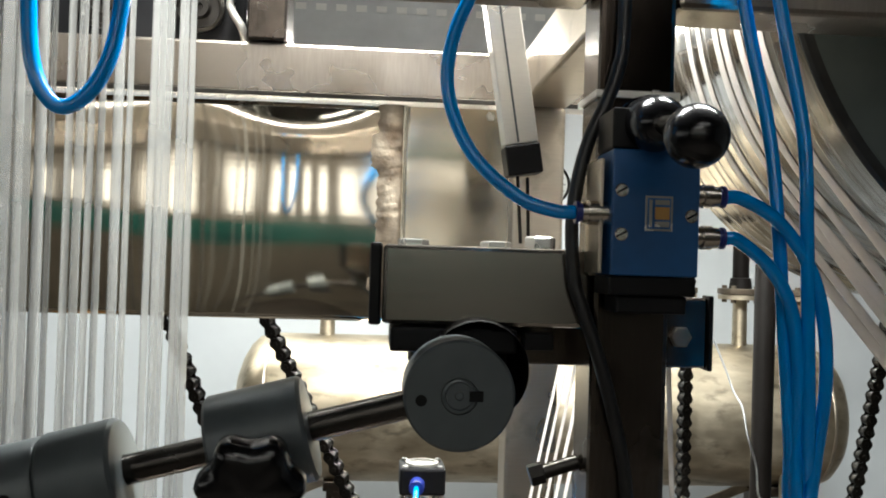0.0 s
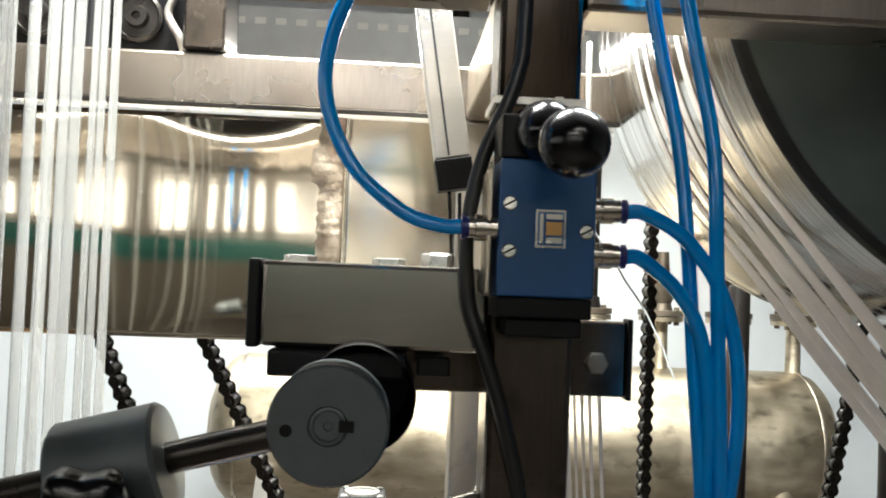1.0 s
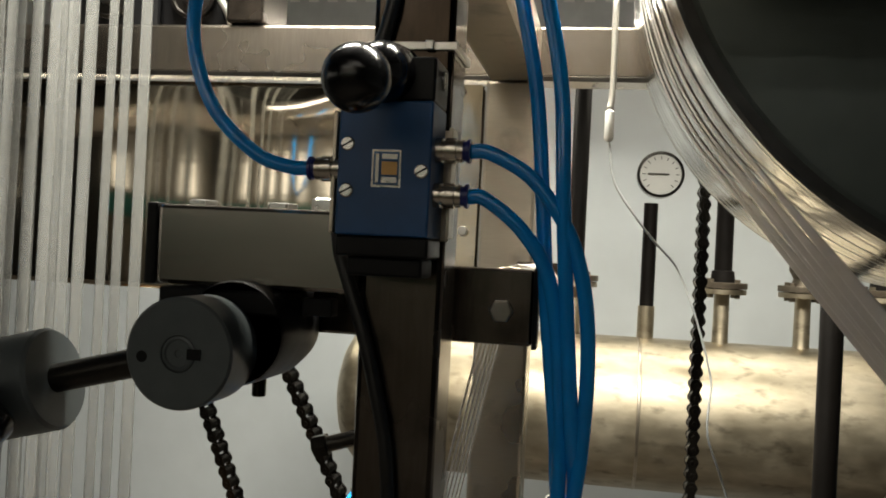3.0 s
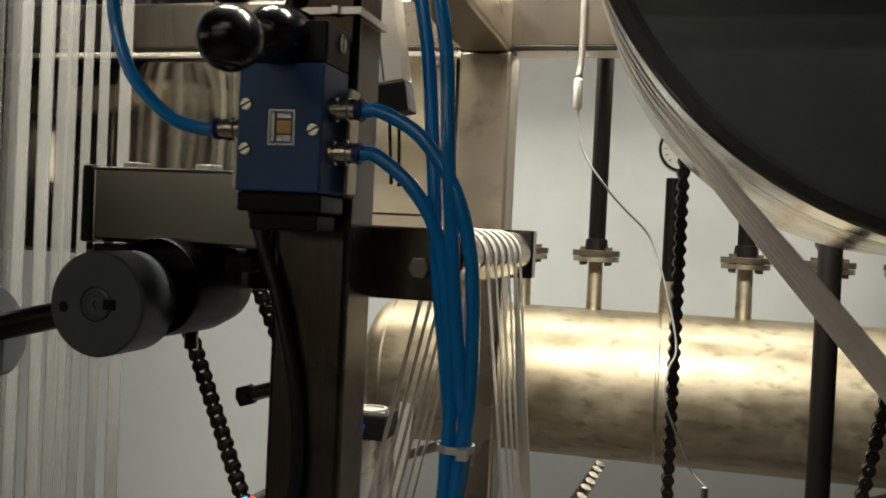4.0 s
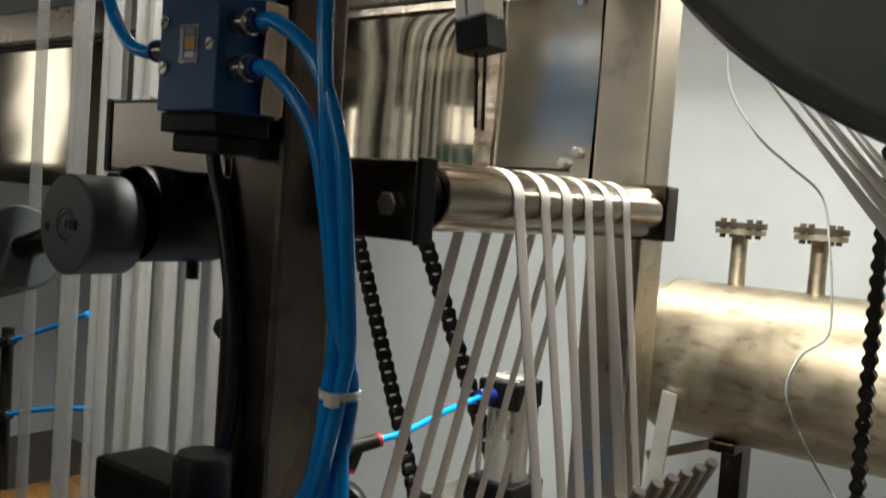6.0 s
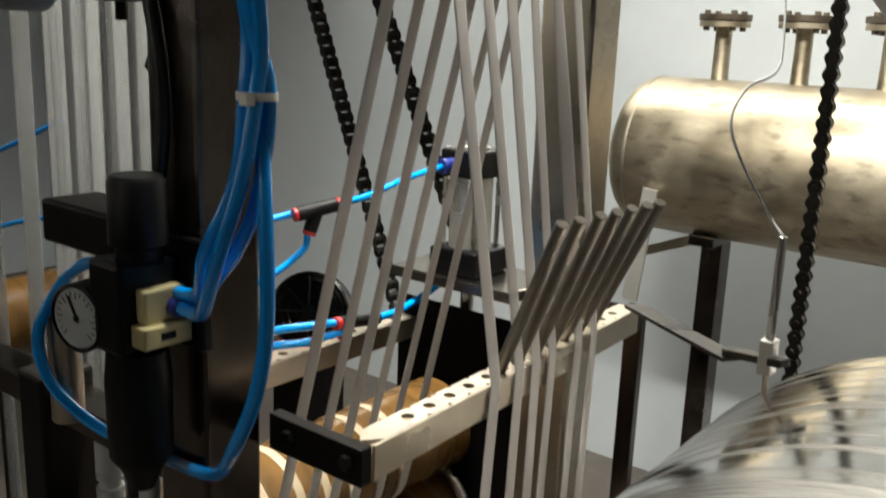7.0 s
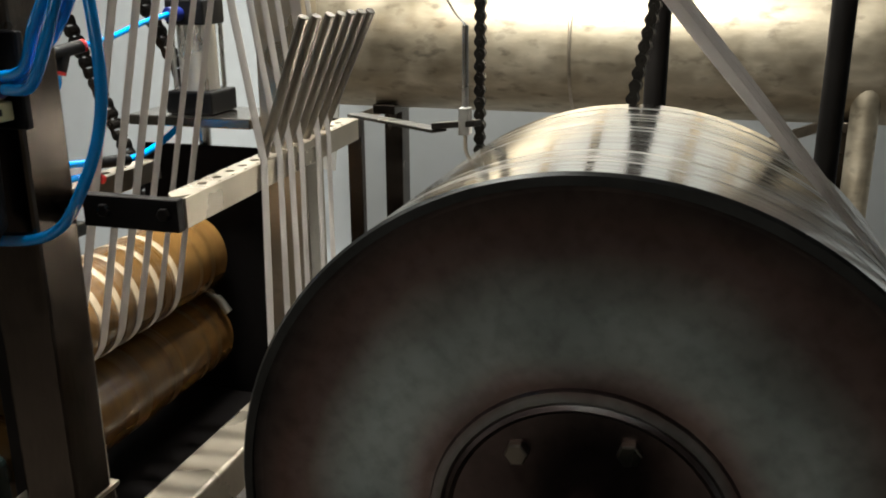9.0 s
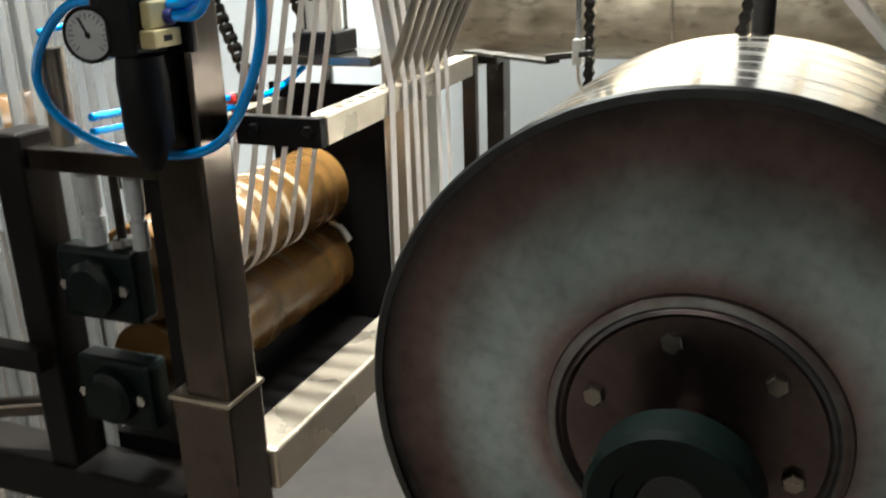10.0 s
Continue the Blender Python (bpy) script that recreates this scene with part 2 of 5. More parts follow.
# the disc was turned on a lathe, so its gloss fans out across the rings
tan = DISC.node_tree.nodes.new("ShaderNodeTangent")
tan.direction_type, tan.axis = "RADIAL", "Y"
pb = DISC.node_tree.nodes["Principled BSDF"]
pb.inputs["Anisotropic"].default_value = 0.4
DISC.node_tree.links.new(tan.outputs[0], pb.inputs["Tangent"])
turned_lines(DRUM, 75, 0.10, 0.34, 0.55)
turned_lines(YELLOW, 30, 0.2, 0.34, 0.45)
DISC2 = material("dull_dark_steel_plate", (0.13, 0.155, 0.15), 0.46, 0.5, 14, 0.3, 0.08, 5, second=(0.07, 0.085, 0.083))
SOUTH = material("warm_grey_wall", (0.48, 0.43, 0.35), 0.7, 0, 8, 0.15, 0.05, 1.5, second=(0.38, 0.335, 0.27))

# ---- building helpers ----
ORIGIN = {}


def thing(name, base, label, category, group="", kind=""):
    ob = new(name)
    ob.empty_display_size = 0.02
    ob.location = base
    ORIGIN[ob] = Vector(base)
    return tagged(ob, label, category, group, kind)


def part(name, bm, mat, parent=None, label=""):
    """One mesh object; geometry is given in world places."""
    me = bpy.data.meshes.new(name)
    o = ORIGIN.get(parent, Vector((0, 0, 0)))
    bmesh.ops.translate(bm, verts=bm.verts, vec=-o)
    bm.normal_update()
    bm.to_mesh(me)
    bm.free()
    me.materials.append(mat)
    ob = new(name, me)
    ORIGIN[ob] = o
    if parent:
        ob.parent = parent
    return tagged(ob, label)


def solo(name, bm, mat, label, category, group="", kind=""):
    """A thing that is one mesh, with its origin at its middle."""
    mid = sum((v.co for v in bm.verts), Vector()) / max(1, len(bm.verts))
    bmesh.ops.translate(bm, verts=bm.verts, vec=-mid)
    ob = part(name, bm, mat)
    ob.location = mid
    return tagged(ob, label, category, group, kind)


def B():
    return bmesh.new()


def box(bm, x0, x1, y0, y1, z0, z1, bevel=0.0015, turn=None):
    t = bmesh.new()
    bmesh.ops.create_cube(t, size=1)
    for v in t.verts:
        v.co = Vector((x0 + (v.co.x + 0.5) * (x1 - x0), y0 + (v.co.y + 0.5) * (y1 - y0), z0 + (v.co.z + 0.5) * (z1 - z0)))
    if bevel:
        bmesh.ops.bevel(t, geom=t.edges[:], offset=bevel, segments=2, affect="EDGES", profile=0.5)
    if turn:
        bmesh.ops.transform(t, matrix=turn, verts=t.verts)
    join(bm, t)
    return bm


def join(bm, t):
    me = bpy.data.meshes.new("tmp")
    t.to_mesh(me)
    t.free()
    bm.from_mesh(me)
    bpy.data.meshes.remove(me)


def frame_of(d):
    d = d.normalized()
    up = Vector((0, 0, 1)) if abs(d.z) < 0.95 else Vector((0, 1, 0))
    u = d.cross(up).normalized()
    return u, u.cross(d).normalized()


def lathe(bm, p0, d, prof, n=32):
    """Turns (along, radius) pairs round the axis from p0 along d."""
    p0, d = Vector(p0), Vector(d).normalized()
    u, w = frame_of(d)
    rings = []
    for a, r in prof:
        if r < 1e-6:
            rings.append([bm.verts.new(p0 + d * a)])
        else:
            rings.append([bm.verts.new(p0 + d * a + (u * math.cos(k * 2 * math.pi / n) + w * math.sin(k * 2 * math.pi / n)) * r) for k in range(n)])
    for i in range(len(rings) - 1):
        a, b = rings[i], rings[i + 1]
        flat = abs(prof[i][0] - prof[i + 1][0]) < 1e-5
        for k in range(n):
            j = (k + 1) % n
            if len(a) == 1 and len(b) == 1:
                continue
            f = bm.faces.new((a[0], b[j], b[k]) if len(a) == 1 else (a[k], a[j], b[0]) if len(b) == 1 else (a[k], a[j], b[j], b[k]))
            f.smooth = not flat
    bmesh.ops.recalc_face_normals(bm, faces=bm.faces)
    for e in bm.edges:
        if len(e.link_faces) == 2 and e.calc_face_angle(0) > 0.6:
            e.smooth = False
    return bm


def rod(bm, p0, p1, r, n=24, edge=0.0006):
    p0, p1 = Vector(p0), Vector(p1)
    length = (p1 - p0).length
    e = min(edge, r * 0.3)
    return lathe(bm, p0, p1 - p0, [(0, 0), (0, r - e), (e, r), (length - e, r), (length, r - e), (length, 0)], n)


def hexhead(bm, p0, d, r, h):
    return lathe(bm, p0, d, [(0, 0), (0, r), (h * 0.85, r), (h, r * 0.85), (h, 0)], 6)


def ball(bm, c, r, n=28):
    return lathe(bm, Vector(c) - Vector((0, 0, r)), (0, 0, 1), [(r - r * math.cos(math.pi * i / 16), r * math.sin(math.pi * i / 16)) for i in range(17)], n)


def smooth_path(pts, steps=8):
    P = [Vector(p) for p in pts]
    P = [P[0] * 2 - P[1]] + P + [P[-1] * 2 - P[-2]]
    out = []
    for i in range(1, len(P) - 2):
        for s in range(steps):
            t = s / steps
            a, b, c, d = P[i - 1], P[i], P[i + 1], P[i + 2]
            out.append(0.5 * (2 * b + (c - a) * t + (2 * a - 5 * b + 4 * c - d) * t * t + (3 * b - a - 3 * c + d) * t ** 3))
    return out + [P[-2]]


def hose(bm, pts, r, n=12, steps=8):
    """A round hose through the points."""
    P = smooth_path(pts, steps)
    u = None
    rings = []
    for i, p in enumerate(P):
        d = (P[min(i + 1, len(P) - 1)] - P[max(i - 1, 0)]).normalized()
        u = frame_of(d)[0] if u is None else (u - d * u.dot(d)).normalized()
        w = d.cross(u)
        rings.append([bm.verts.new(p + (u * math.cos(2 * math.pi * k / n) + w * math.sin(2 * math.pi * k / n)) * r) for k in range(n)])
    for a, b in zip(rings, rings[1:]):
        for k in range(n):
            bm.faces.new((a[k], a[(k + 1) % n], b[(k + 1) % n], b[k])).smooth = True
    bm.faces.new(rings[0][::-1])
    bm.faces.new(rings[-1])
    bmesh.ops.recalc_face_normals(bm, faces=bm.faces)
    return bm


def ribbon(bm, pts, width, thick=0.0007, across=(0, 1, 0), twist=None):
    """A flat tape along the points, with thickness; twist gives degrees by the share of the way."""
    P = [Vector(p) for p in pts]
    rows = []
    for i, p in enumerate(P):
        d = (P[min(i + 1, len(P) - 1)] - P[max(i - 1, 0)]).normalized()
        a = Vector(across)
        a = (a - d * a.dot(d)).normalized()
        if twist:
            a = Matrix.Rotation(radians(twist(i / (len(P) - 1))), 3, d) @ a
        nrm = d.cross(a)
        rows.append([bm.verts.new(p + a * (s * width / 2) + nrm * (k * thick / 2)) for s, k in ((-1, -0.3), (-0.7, -1), (0.7, -1), (1, -0.3), (1, 0.3), (0.7, 1), (-0.7, 1), (-1, 0.3))])
    for a, b in zip(rows, rows[1:]):
        for k in range(8):
            bm.faces.new((a[k], a[(k + 1) % 8], b[(k + 1) % 8], b[k])).smooth = True
    bm.faces.new(rows[0][::-1])
    bm.faces.new(rows[-1])
    bmesh.ops.recalc_face_normals(bm, faces=bm.faces)
    return bm


def slab(name, x0, x1, y0, y1, z0, z1, mat, label, category):
    return solo(name, box(B(), x0, x1, y0, y1, z0, z1, 0), mat, label, category, kind="structure")


def square_tube(bm, x0, x1, y0, y1, z0, z1, r=0.004):
    return box(bm, x0, x1, y0, y1, z0, z1, r)

# ---- the room ----
slab("floor", -4.1, 4.1, -4.1, 2.3, -0.12, 0, FLOOR, "worn brown-grey concrete factory floor", "floor")
slab("wall_north", -4.1, 4.1, 2.15, 2.3, 0, 3.5, WALL, "pale grey smooth wall panel behind the steam header", "wall")
slab("wall_west", -4.2, -4.05, 0.0, 2.15, 0, 3.5, WALL, "pale grey factory wall", "wall")
bm = B()
for y0, y1, z0, z1 in ((-4.1, 0.0, 0, 1.42), (-4.1, 0.0, 2.1, 3.5)):
    box(bm, -4.2, -4.05, y0, y1, z0, z1, 0)
for i in range(7):
    y0 = -4.1 + i * 0.65
    box(bm, -4.2, -4.05, y0, min(y0 + 0.35, 0.0), 1.42, 2.1, 0)
solo("wall_southwest", bm, ROOM, "unseen factory wall, darkened as an unlit hall, with added windows", "wall", kind="structure")
# unseen windows, added as a glow for the stub tube to mirror
bm = B()
for i in range(6):
    y0 = -3.75 + i * 0.65
    for w in ((y0, y0 + 0.02, 1.42, 2.1), (y0 + 0.28, y0 + 0.3, 1.42, 2.1), (y0 + 0.02, y0 + 0.28, 1.42, 1.44), (y0 + 0.02, y0 + 0.28, 2.08, 2.1)):
        box(bm, -4.16, -4.1, w[0], w[1], w[2], w[3], 0.002)
west = tagged(part("added_windows", bm, RIM), "row of narrow windows added out of view, in dark steel frames", "window", kind="structure")
# glowing sheet that brightens reflections from the west
part("pane", box(B(), -4.25, -4.21, -3.8, -0.1, 1.35, 2.2, 0), SKYLIGHT, west, "bright daylight behind the window")
# out of view; kept pale to brighten the post's east face
slab("wall_east", 4.05, 4.2, -4.1, 2.15, 0, 3.5, WALL, "pale grey factory wall", "wall")
bm = B()
# side pieces darkened so the post mirrors a dim room
slab("wall_south_left", -4.05, -3.1, -4.25, -4.1, 0, 3.5, ROOM, "unseen factory wall, darkened as an unlit hall", "wall")
slab("wall_south_right", 0.9, 4.05, -4.25, -4.1, 0, 3.5, ROOM, "unseen factory wall, darkened as an unlit hall", "wall")
for b in ((-3.1, 0.9, 0, 1.74), (-3.1, 0.9, 2.16, 3.5)):
    box(bm, b[0], b[1], -4.25, -4.1, b[2], b[3], 0)
for i in range(11):
    x = -3.1 + i * 0.4
    box(bm, max(x - 0.09, -3.1), min(x + 0.09, 0.9), -4.25, -4.1, 1.74, 2.16, 0)
solo("wall_south", bm, SOUTH, "warm grey factory wall with a window opening", "wall", kind="structure")
slab("ceiling", -4.1, 4.1, -4.1, 2.15, 3.5, 3.6, ROOM, "unseen factory ceiling, darkened as an unlit hall", "ceiling")
bm = B()
for i in range(10):
    x = -2.9 + i * 0.4
    for w in ((x - 0.11, x - 0.095, 1.74, 2.16), (x + 0.095, x + 0.11, 1.74, 2.16), (x - 0.095, x + 0.095, 1.74, 1.755), (x - 0.095, x + 0.095, 2.145, 2.16)):
        box(bm, w[0], w[1], -4.2, -4.14, w[2], w[3], 0.002)
slab("trim_dado", -3.1, 0.9, -4.1, -4.094, 1.38, 1.66, DADO, "teal painted band along the factory wall", "painted band")
win = tagged(part("window_1", bm, RIM), "row of tall narrow windows in dark steel frames", "window", kind="structure")
part("pane", box(B(), -3.15, 0.95, -4.3, -4.26, 1.4, 2.8, 0), SKYLIGHT, win, "bright daylight behind the window")


def ceiling_lamp(x, y, z, half=1.2):
    f = thing("tube_lamp", (x, y, z), "long white fluorescent tube lamp hung under the ceiling", "lamp", "tube lamps")
    part("housing", box(B(), x - half - 0.02, x + half + 0.02, y - 0.07, y + 0.07, z + 0.045, z + 0.09, 0.004), WHITE, f)
    for s in (-0.5, 0.5):
        part("hanger", rod(B(), (x + s, y, z + 0.09), (x + s, y, 3.5), 0.004, 8), DARK, f)
    part("tube", rod(B(), (x - half, y, z + 0.03), (x + half, y, z + 0.03), 0.014, 12), LAMP, f, "glowing fluorescent tube")


ceiling_lamp(0.15, 0.33, 2.37, 0.65)
ceiling_lamp(0.3, -1.7, 2.61, 0.6)
ceiling_lamp(-0.9, -3.55, 2.96, 1.2)

# ---- steam header against the wall ----
TX, TY, TZ, TR = (-0.52, 1.03), 1.742, 1.04, 0.182
tank = thing("steam_header", (0.25, TY, 0), "horizontal stainless steel steam header tank with stained shell", "tank")
bm = B()
prof = [(0, 0)] + [(0.085 * (1 - math.cos(a)), TR * math.sin(a)) for a in (0.25, 0.5, 0.75, 1.0, 1.25, math.pi / 2)]
length = TX[1] - TX[0]
prof += [(length - a, r) for a, r in reversed(prof[1:])] + [(length, 0)]
lathe(bm, (TX[0], TY, TZ), (1, 0, 0), prof, 56)
shell = part("shell", bm, TANK, tank)
for sx in (TX[0] + 0.086, 0.22, TX[1] - 0.086):
    part("weld_bead", lathe(B(), (sx - 0.004, TY, TZ), (1, 0, 0), [(0, TR), (0.002, TR + 0.0016), (0.006, TR + 0.0016), (0.008, TR)], 56), STEEL, tank)
for lx in (-0.262, 0.83):
    part("leg", box(B(), lx - 0.025, lx + 0.025, TY - 0.03, TY + 0.03, 0, TZ - 0.14, 0.003), POST, tank)
    part("saddle", box(B(), lx - 0.03, lx + 0.03, TY - 0.10, TY + 0.10, TZ - 0.19, TZ - 0.165, 0.003), POST, tank)
    part("brace", box(B(), -0.21, 0.0, -0.004, 0.004, -0.012, 0.012, 0.002, pose(lx - 0.026, TY, 0.855, 0, -22, 0)), STEEL, tank)
part("side_plate", box(B(), -0.018, 0.018, -0.004, 0.004, 0.72, 0.985, 0.001, Matrix.Translation((-0.46, 1.561, 0.0)) @ Matrix.Rotation(radians(6), 4, "Y")), ALU, tank, "pale flat strip fixed to the shell")
part("outlet", rod(B(), (0.86, TY - 0.13, 0.62), (0.86, TY - 0.13, 0.98), 0.03, 20), TANK, tank, "short stainless outlet pipe")


def nozzle(i, x, kind):
    zf = 1.352
    nz = part("nozzle", lathe(B(), (x, TY, TZ + TR - 0.012), (0, 0, 1), [(0, 0.024), (0.016, 0.019), (zf - TZ - TR, 0.018), (zf - TZ - TR, 0)], 20), TANK, tank)
    part("flange", rod(B(), (x, TY, zf - 0.013), (x, TY, zf - 0.001), 0.056, 32), TANK, tank, "thin stainless flange")
    fl = part("blind_flange", rod(B(), (x, TY, zf + 0.001), (x, TY, zf + 0.015), 0.058, 32), FLANGE, tank, "rusty steel flange plate")
    for k in range(4):
        a = math.pi / 4 + math.pi / 2 * k
        part("bolt", rod(B(), (x + 0.043 * math.cos(a), TY + 0.043 * math.sin(a), zf - 0.022), (x + 0.043 * math.cos(a), TY + 0.043 * math.sin(a), zf + 0.023), 0.007, 10), FLANGE, tank)
    if kind == "pipe":
        part("riser_pipe", lathe(B(), (x, TY, zf + 0.012), (0, 0, 1), [(0, 0.03), (0.03, 0.026), (0.032, 0.021), (2.1, 0.021), (2.1, 0)], 20), PIPE, tank, "dark riser pipe")
    if kind == "valve":
        part("valve_body", lathe(B(), (x, TY, zf + 0.012), (0, 0, 1), [(0, 0.03), (0.02, 0.024), (0.04, 0.034), (0.075, 0.034), (0.09, 0.02), (0.15, 0.016), (0.15, 0)], 20), FLANGE, tank, "brown valve body")


for i, (x, kind) in enumerate(((-0.298, ""), (-0.119, ""), (0.058, "pipe"), (0.41, "pipe"), (0.595, "valve"), (0.77, "pipe"), (0.94, ""))):
    nozzle(i, x, kind)
part("gauge_socket", rod(B(), (0.234, TY, TZ + TR - 0.01), (0.234, TY, 1.30), 0.02, 16), TANK, tank)
gauge = thing("pressure_gauge", (0.234, TY, 1.30), "round white pressure gauge on a dark syphon pipe", "gauge")
part("syphon_pipe", rod(B(), (0.234, TY, 1.30), (0.234, TY, 1.55), 0.017, 16), PIPE, gauge)
part("case", lathe(B(), (0.252, TY + 0.03, 1.62), (0, -1, 0), [(0, 0), (0, 0.056), (0.05, 0.056), (0.052, 0.05), (0.046, 0.049), (0.046, 0)], 40), DARK, gauge, "dark gauge case")
part("dial", rod(B(), (0.252, TY - 0.012, 1.62), (0.252, TY - 0.0175, 1.62), 0.049, 36), WHITE, gauge, "white dial")
part("needle", box(B(), 0.222, 0.272, TY - 0.0215, TY - 0.0195, 1.619, 1.622, 0), DARK, gauge)
bm = B()
for k in range(13):
    a = math.radians(-45 + 270 * k / 12)
    box(bm, 0.036, 0.044, -0.0005, 0.0005, -0.0008, 0.0008, 0, Matrix.Translation((0.252, TY - 0.0185, 1.62)) @ Matrix.Rotation(-a, 4, "Y"))
part("scale_mark", bm, DARK, gauge)

# unseen lamp added behind the tray rail to carry the wall fill
wl = thing("hidden_fill_lamp", (0.2, 1.75, 1.93), "unseen slim tube lamp added under the cable tray", "lamp")
part("housing", box(B(), -1.54, 0.96, 1.74, 1.80, 1.953, 1.9845, 0.003), WHITE, wl)
part("tube", rod(B(), (-1.52, 1.765, 1.939), (0.94, 1.765, 1.939), 0.011, 12), LAMP, wl, "glowing fluorescent tube")

# perforated cable tray along the wall
tray = thing("cable_tray", (0, 1.95, 1.98), "pale perforated steel cable tray on the wall", "cable tray")
bm = B()
for k in range(60):
    box(bm, -1.5 + k * 0.05, -1.5 + k * 0.05 + 0.026, 1.697, 1.699, 2.03, 2.046, 0)
tagged(part("perforation", bm, WHITE, tray), kind="stuff")
part("side_rail", box(B(), -1.55, 1.55, 1.70, 1.704, 1.938, 2.075, 0), TRAY, tray)
part("tray_base", box(B(), -1.55, 1.55, 1.704, 2.15, 1.985, 1.989, 0), GALV, tray)

# ---- steel frame of the stretching unit ----
frame_rear = thing("rear_duct", (-0.6, 0.53, 1.34), "polished stainless steel duct with a welded seam", "duct")
part("duct_box", box(B(), -1.6, -0.020, 0.545, 0.59, 1.341, 1.6, 0.003), SHEET, frame_rear)


def buckle(x, z):
    """How far the thin front sheet bulges forward beside its weld and sags between."""
    u = (z - 1.341) / 0.259
    b = 0.0075 * math.exp(-((x + 0.27) / 0.085) ** 2) + 0.004 * math.exp(-((x + 0.52) / 0.12) ** 2)
    b *= 1 - abs(2 * min(1, max(0, u)) - 1) ** 5
    b += 0.0022 * math.sin(6.5 * u + 3.2 * x) * u * (1 - u) * 4 * 0.35
    return b + 0.0009 * noise.noise((x * 5, z * 9, 7))


bm = B()
cols = []
for i in range(97):
    x = -1.6 + 1.58 * i / 96 if i < 30 else -1.1063 + 1.0863 * (i - 30) / 66
    cols.append([bm.verts.new((x, 0.5315 - buckle(x, z), z)) for z in [1.3412 + 0.2586 * k / 40 for k in range(41)]])
for p, q in zip(cols, cols[1:]):
    for k in range(40):
        bm.faces.new((p[k], q[k], q[k + 1], p[k + 1])).smooth = True
for k in (0, 40):
    back = [bm.verts.new((c[k].co.x, 0.5448, c[k].co.z)) for c in cols]
    for i in range(96):
        bm.faces.new((cols[i][k], cols[i + 1][k], back[i + 1], back[i]))
bmesh.ops.recalc_face_normals(bm, faces=bm.faces)
part("duct_sheet", bm, SHEET, frame_rear, "thin polished sheet buckled beside the weld")
# the end panel is dished and leans back at its top
bm = B()
grid = []
for i in range(15):
    x = -0.150 + 0.13 * i / 14
    grid.append([bm.verts.new((x, 0.5285 - 0.05 * max(0, 1.53 - z) - 0.04 * max(0, z - 1.5) + 0.0012 * noise.noise((x * 14, z * 9, 1)), z)) for z in [1.345 + 0.255 * k / 22 for k in range(23)]])
for a, b in zip(grid, grid[1:]):
    for k in range(22):
        bm.faces.new((a[k], b[k], b[k + 1], a[k + 1])).smooth = True
edge = [bm.verts.new((v.co.x, 0.5314, v.co.z)) for v in grid[0]]
for k in range(22):
    bm.faces.new((grid[0][k], grid[0][k + 1], edge[k + 1], edge[k]))
bmesh.ops.recalc_face_normals(bm, faces=bm.faces)
part("end_panel", bm, PANEL, frame_rear)
bm = B()
rows = []
for k in range(70):
    z = 1.345 + k * 0.00372
    w = 0.0035 * noise.noise((k * 0.55, 0, 3)) + 0.002 * noise.noise((k * 1.7, 4, 0))
    w2 = 0.0035 * noise.noise((k * 0.5, 9, 3)) + 0.002 * noise.noise((k * 1.6, 7, 0))
    wide = 0.008 if 8 < k < 14 or 48 < k < 60 else 0.0
    h = 0.527 - 0.0012 * noise.noise((k * 0.9, 2, 2))
    rows.append([bm.verts.new(c) for c in ((-0.179 - w - wide, 0.5306 - buckle(-0.179, z), z), (-0.171, h - buckle(-0.171, z), z), (-0.160, h - 0.001 - buckle(-0.16, z), z), (-0.146 + w2, 0.5296, z))])
for a, b in zip(rows, rows[1:]):
    for q in range(3):
        bm.faces.new((a[q], a[q + 1], b[q + 1], b[q])).smooth = True
part("weld_patch", bm, WELD, frame_rear, "rough ground weld seam")
for p in ((-0.05, 1.418), (-0.035, 1.43), (-0.045, 1.592)):
    part("stud", hexhead(B(), (p[0], 0.5285 - 0.05 * max(0, 1.53 - p[1]), p[1]), (0, -1, 0), 0.006, 0.008), ZINC, frame_rear)
part("door_latch", box(B(), -0.148, -0.045, 0.5195, 0.5222, 1.4095, 1.412, 0.0005), DARK, frame_rear)

rear_frame = thing("machine_frame", (0, 0.55, 0), "stainless steel square-tube machine frame", "frame")
part("rear_leg", square_tube(B(), -0.016, 0.046, 0.521, 0.58, 0, 1.606), STEEL, rear_frame)
part("rear_beam", square_tube(B(), -1.6, 1.4, 0.519, 0.582, 1.608, 1.668), BEAM, rear_frame)
part("beam_lip", box(B(), -1.6, 1.4, 0.5165, 0.5188, 1.6045, 1.610, 0.0005), DARK, rear_frame)
part("cross_beam", square_tube(B(), -0.012, 0.046, 0.108, 0.517, 1.604, 1.664), STEEL, rear_frame)
for bx0, bx1, bz in ((-1.3, -0.028, 1.606), (0.028, 1.3, 1.597)):
    part("front_beam", square_tube(B(), bx0, bx1, 0.056, 0.108, bz, bz + 0.06), BEAM, rear_frame)
# post colour carries the shade of its unlit front
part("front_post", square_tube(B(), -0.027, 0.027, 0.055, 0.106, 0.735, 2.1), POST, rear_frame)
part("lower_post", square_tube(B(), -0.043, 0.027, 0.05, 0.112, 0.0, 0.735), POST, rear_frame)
part("post_cap", box(B(), -0.045, 0.029, 0.048, 0.114, 0.733, 0.738, 0.001), STEEL, rear_frame)
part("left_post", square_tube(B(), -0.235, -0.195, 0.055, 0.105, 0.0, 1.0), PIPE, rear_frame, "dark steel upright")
part("gusset", box(B(), -0.338, -0.291, 0.515, 0.6, 1.67, 1.95, 0.003), POST, rear_frame)
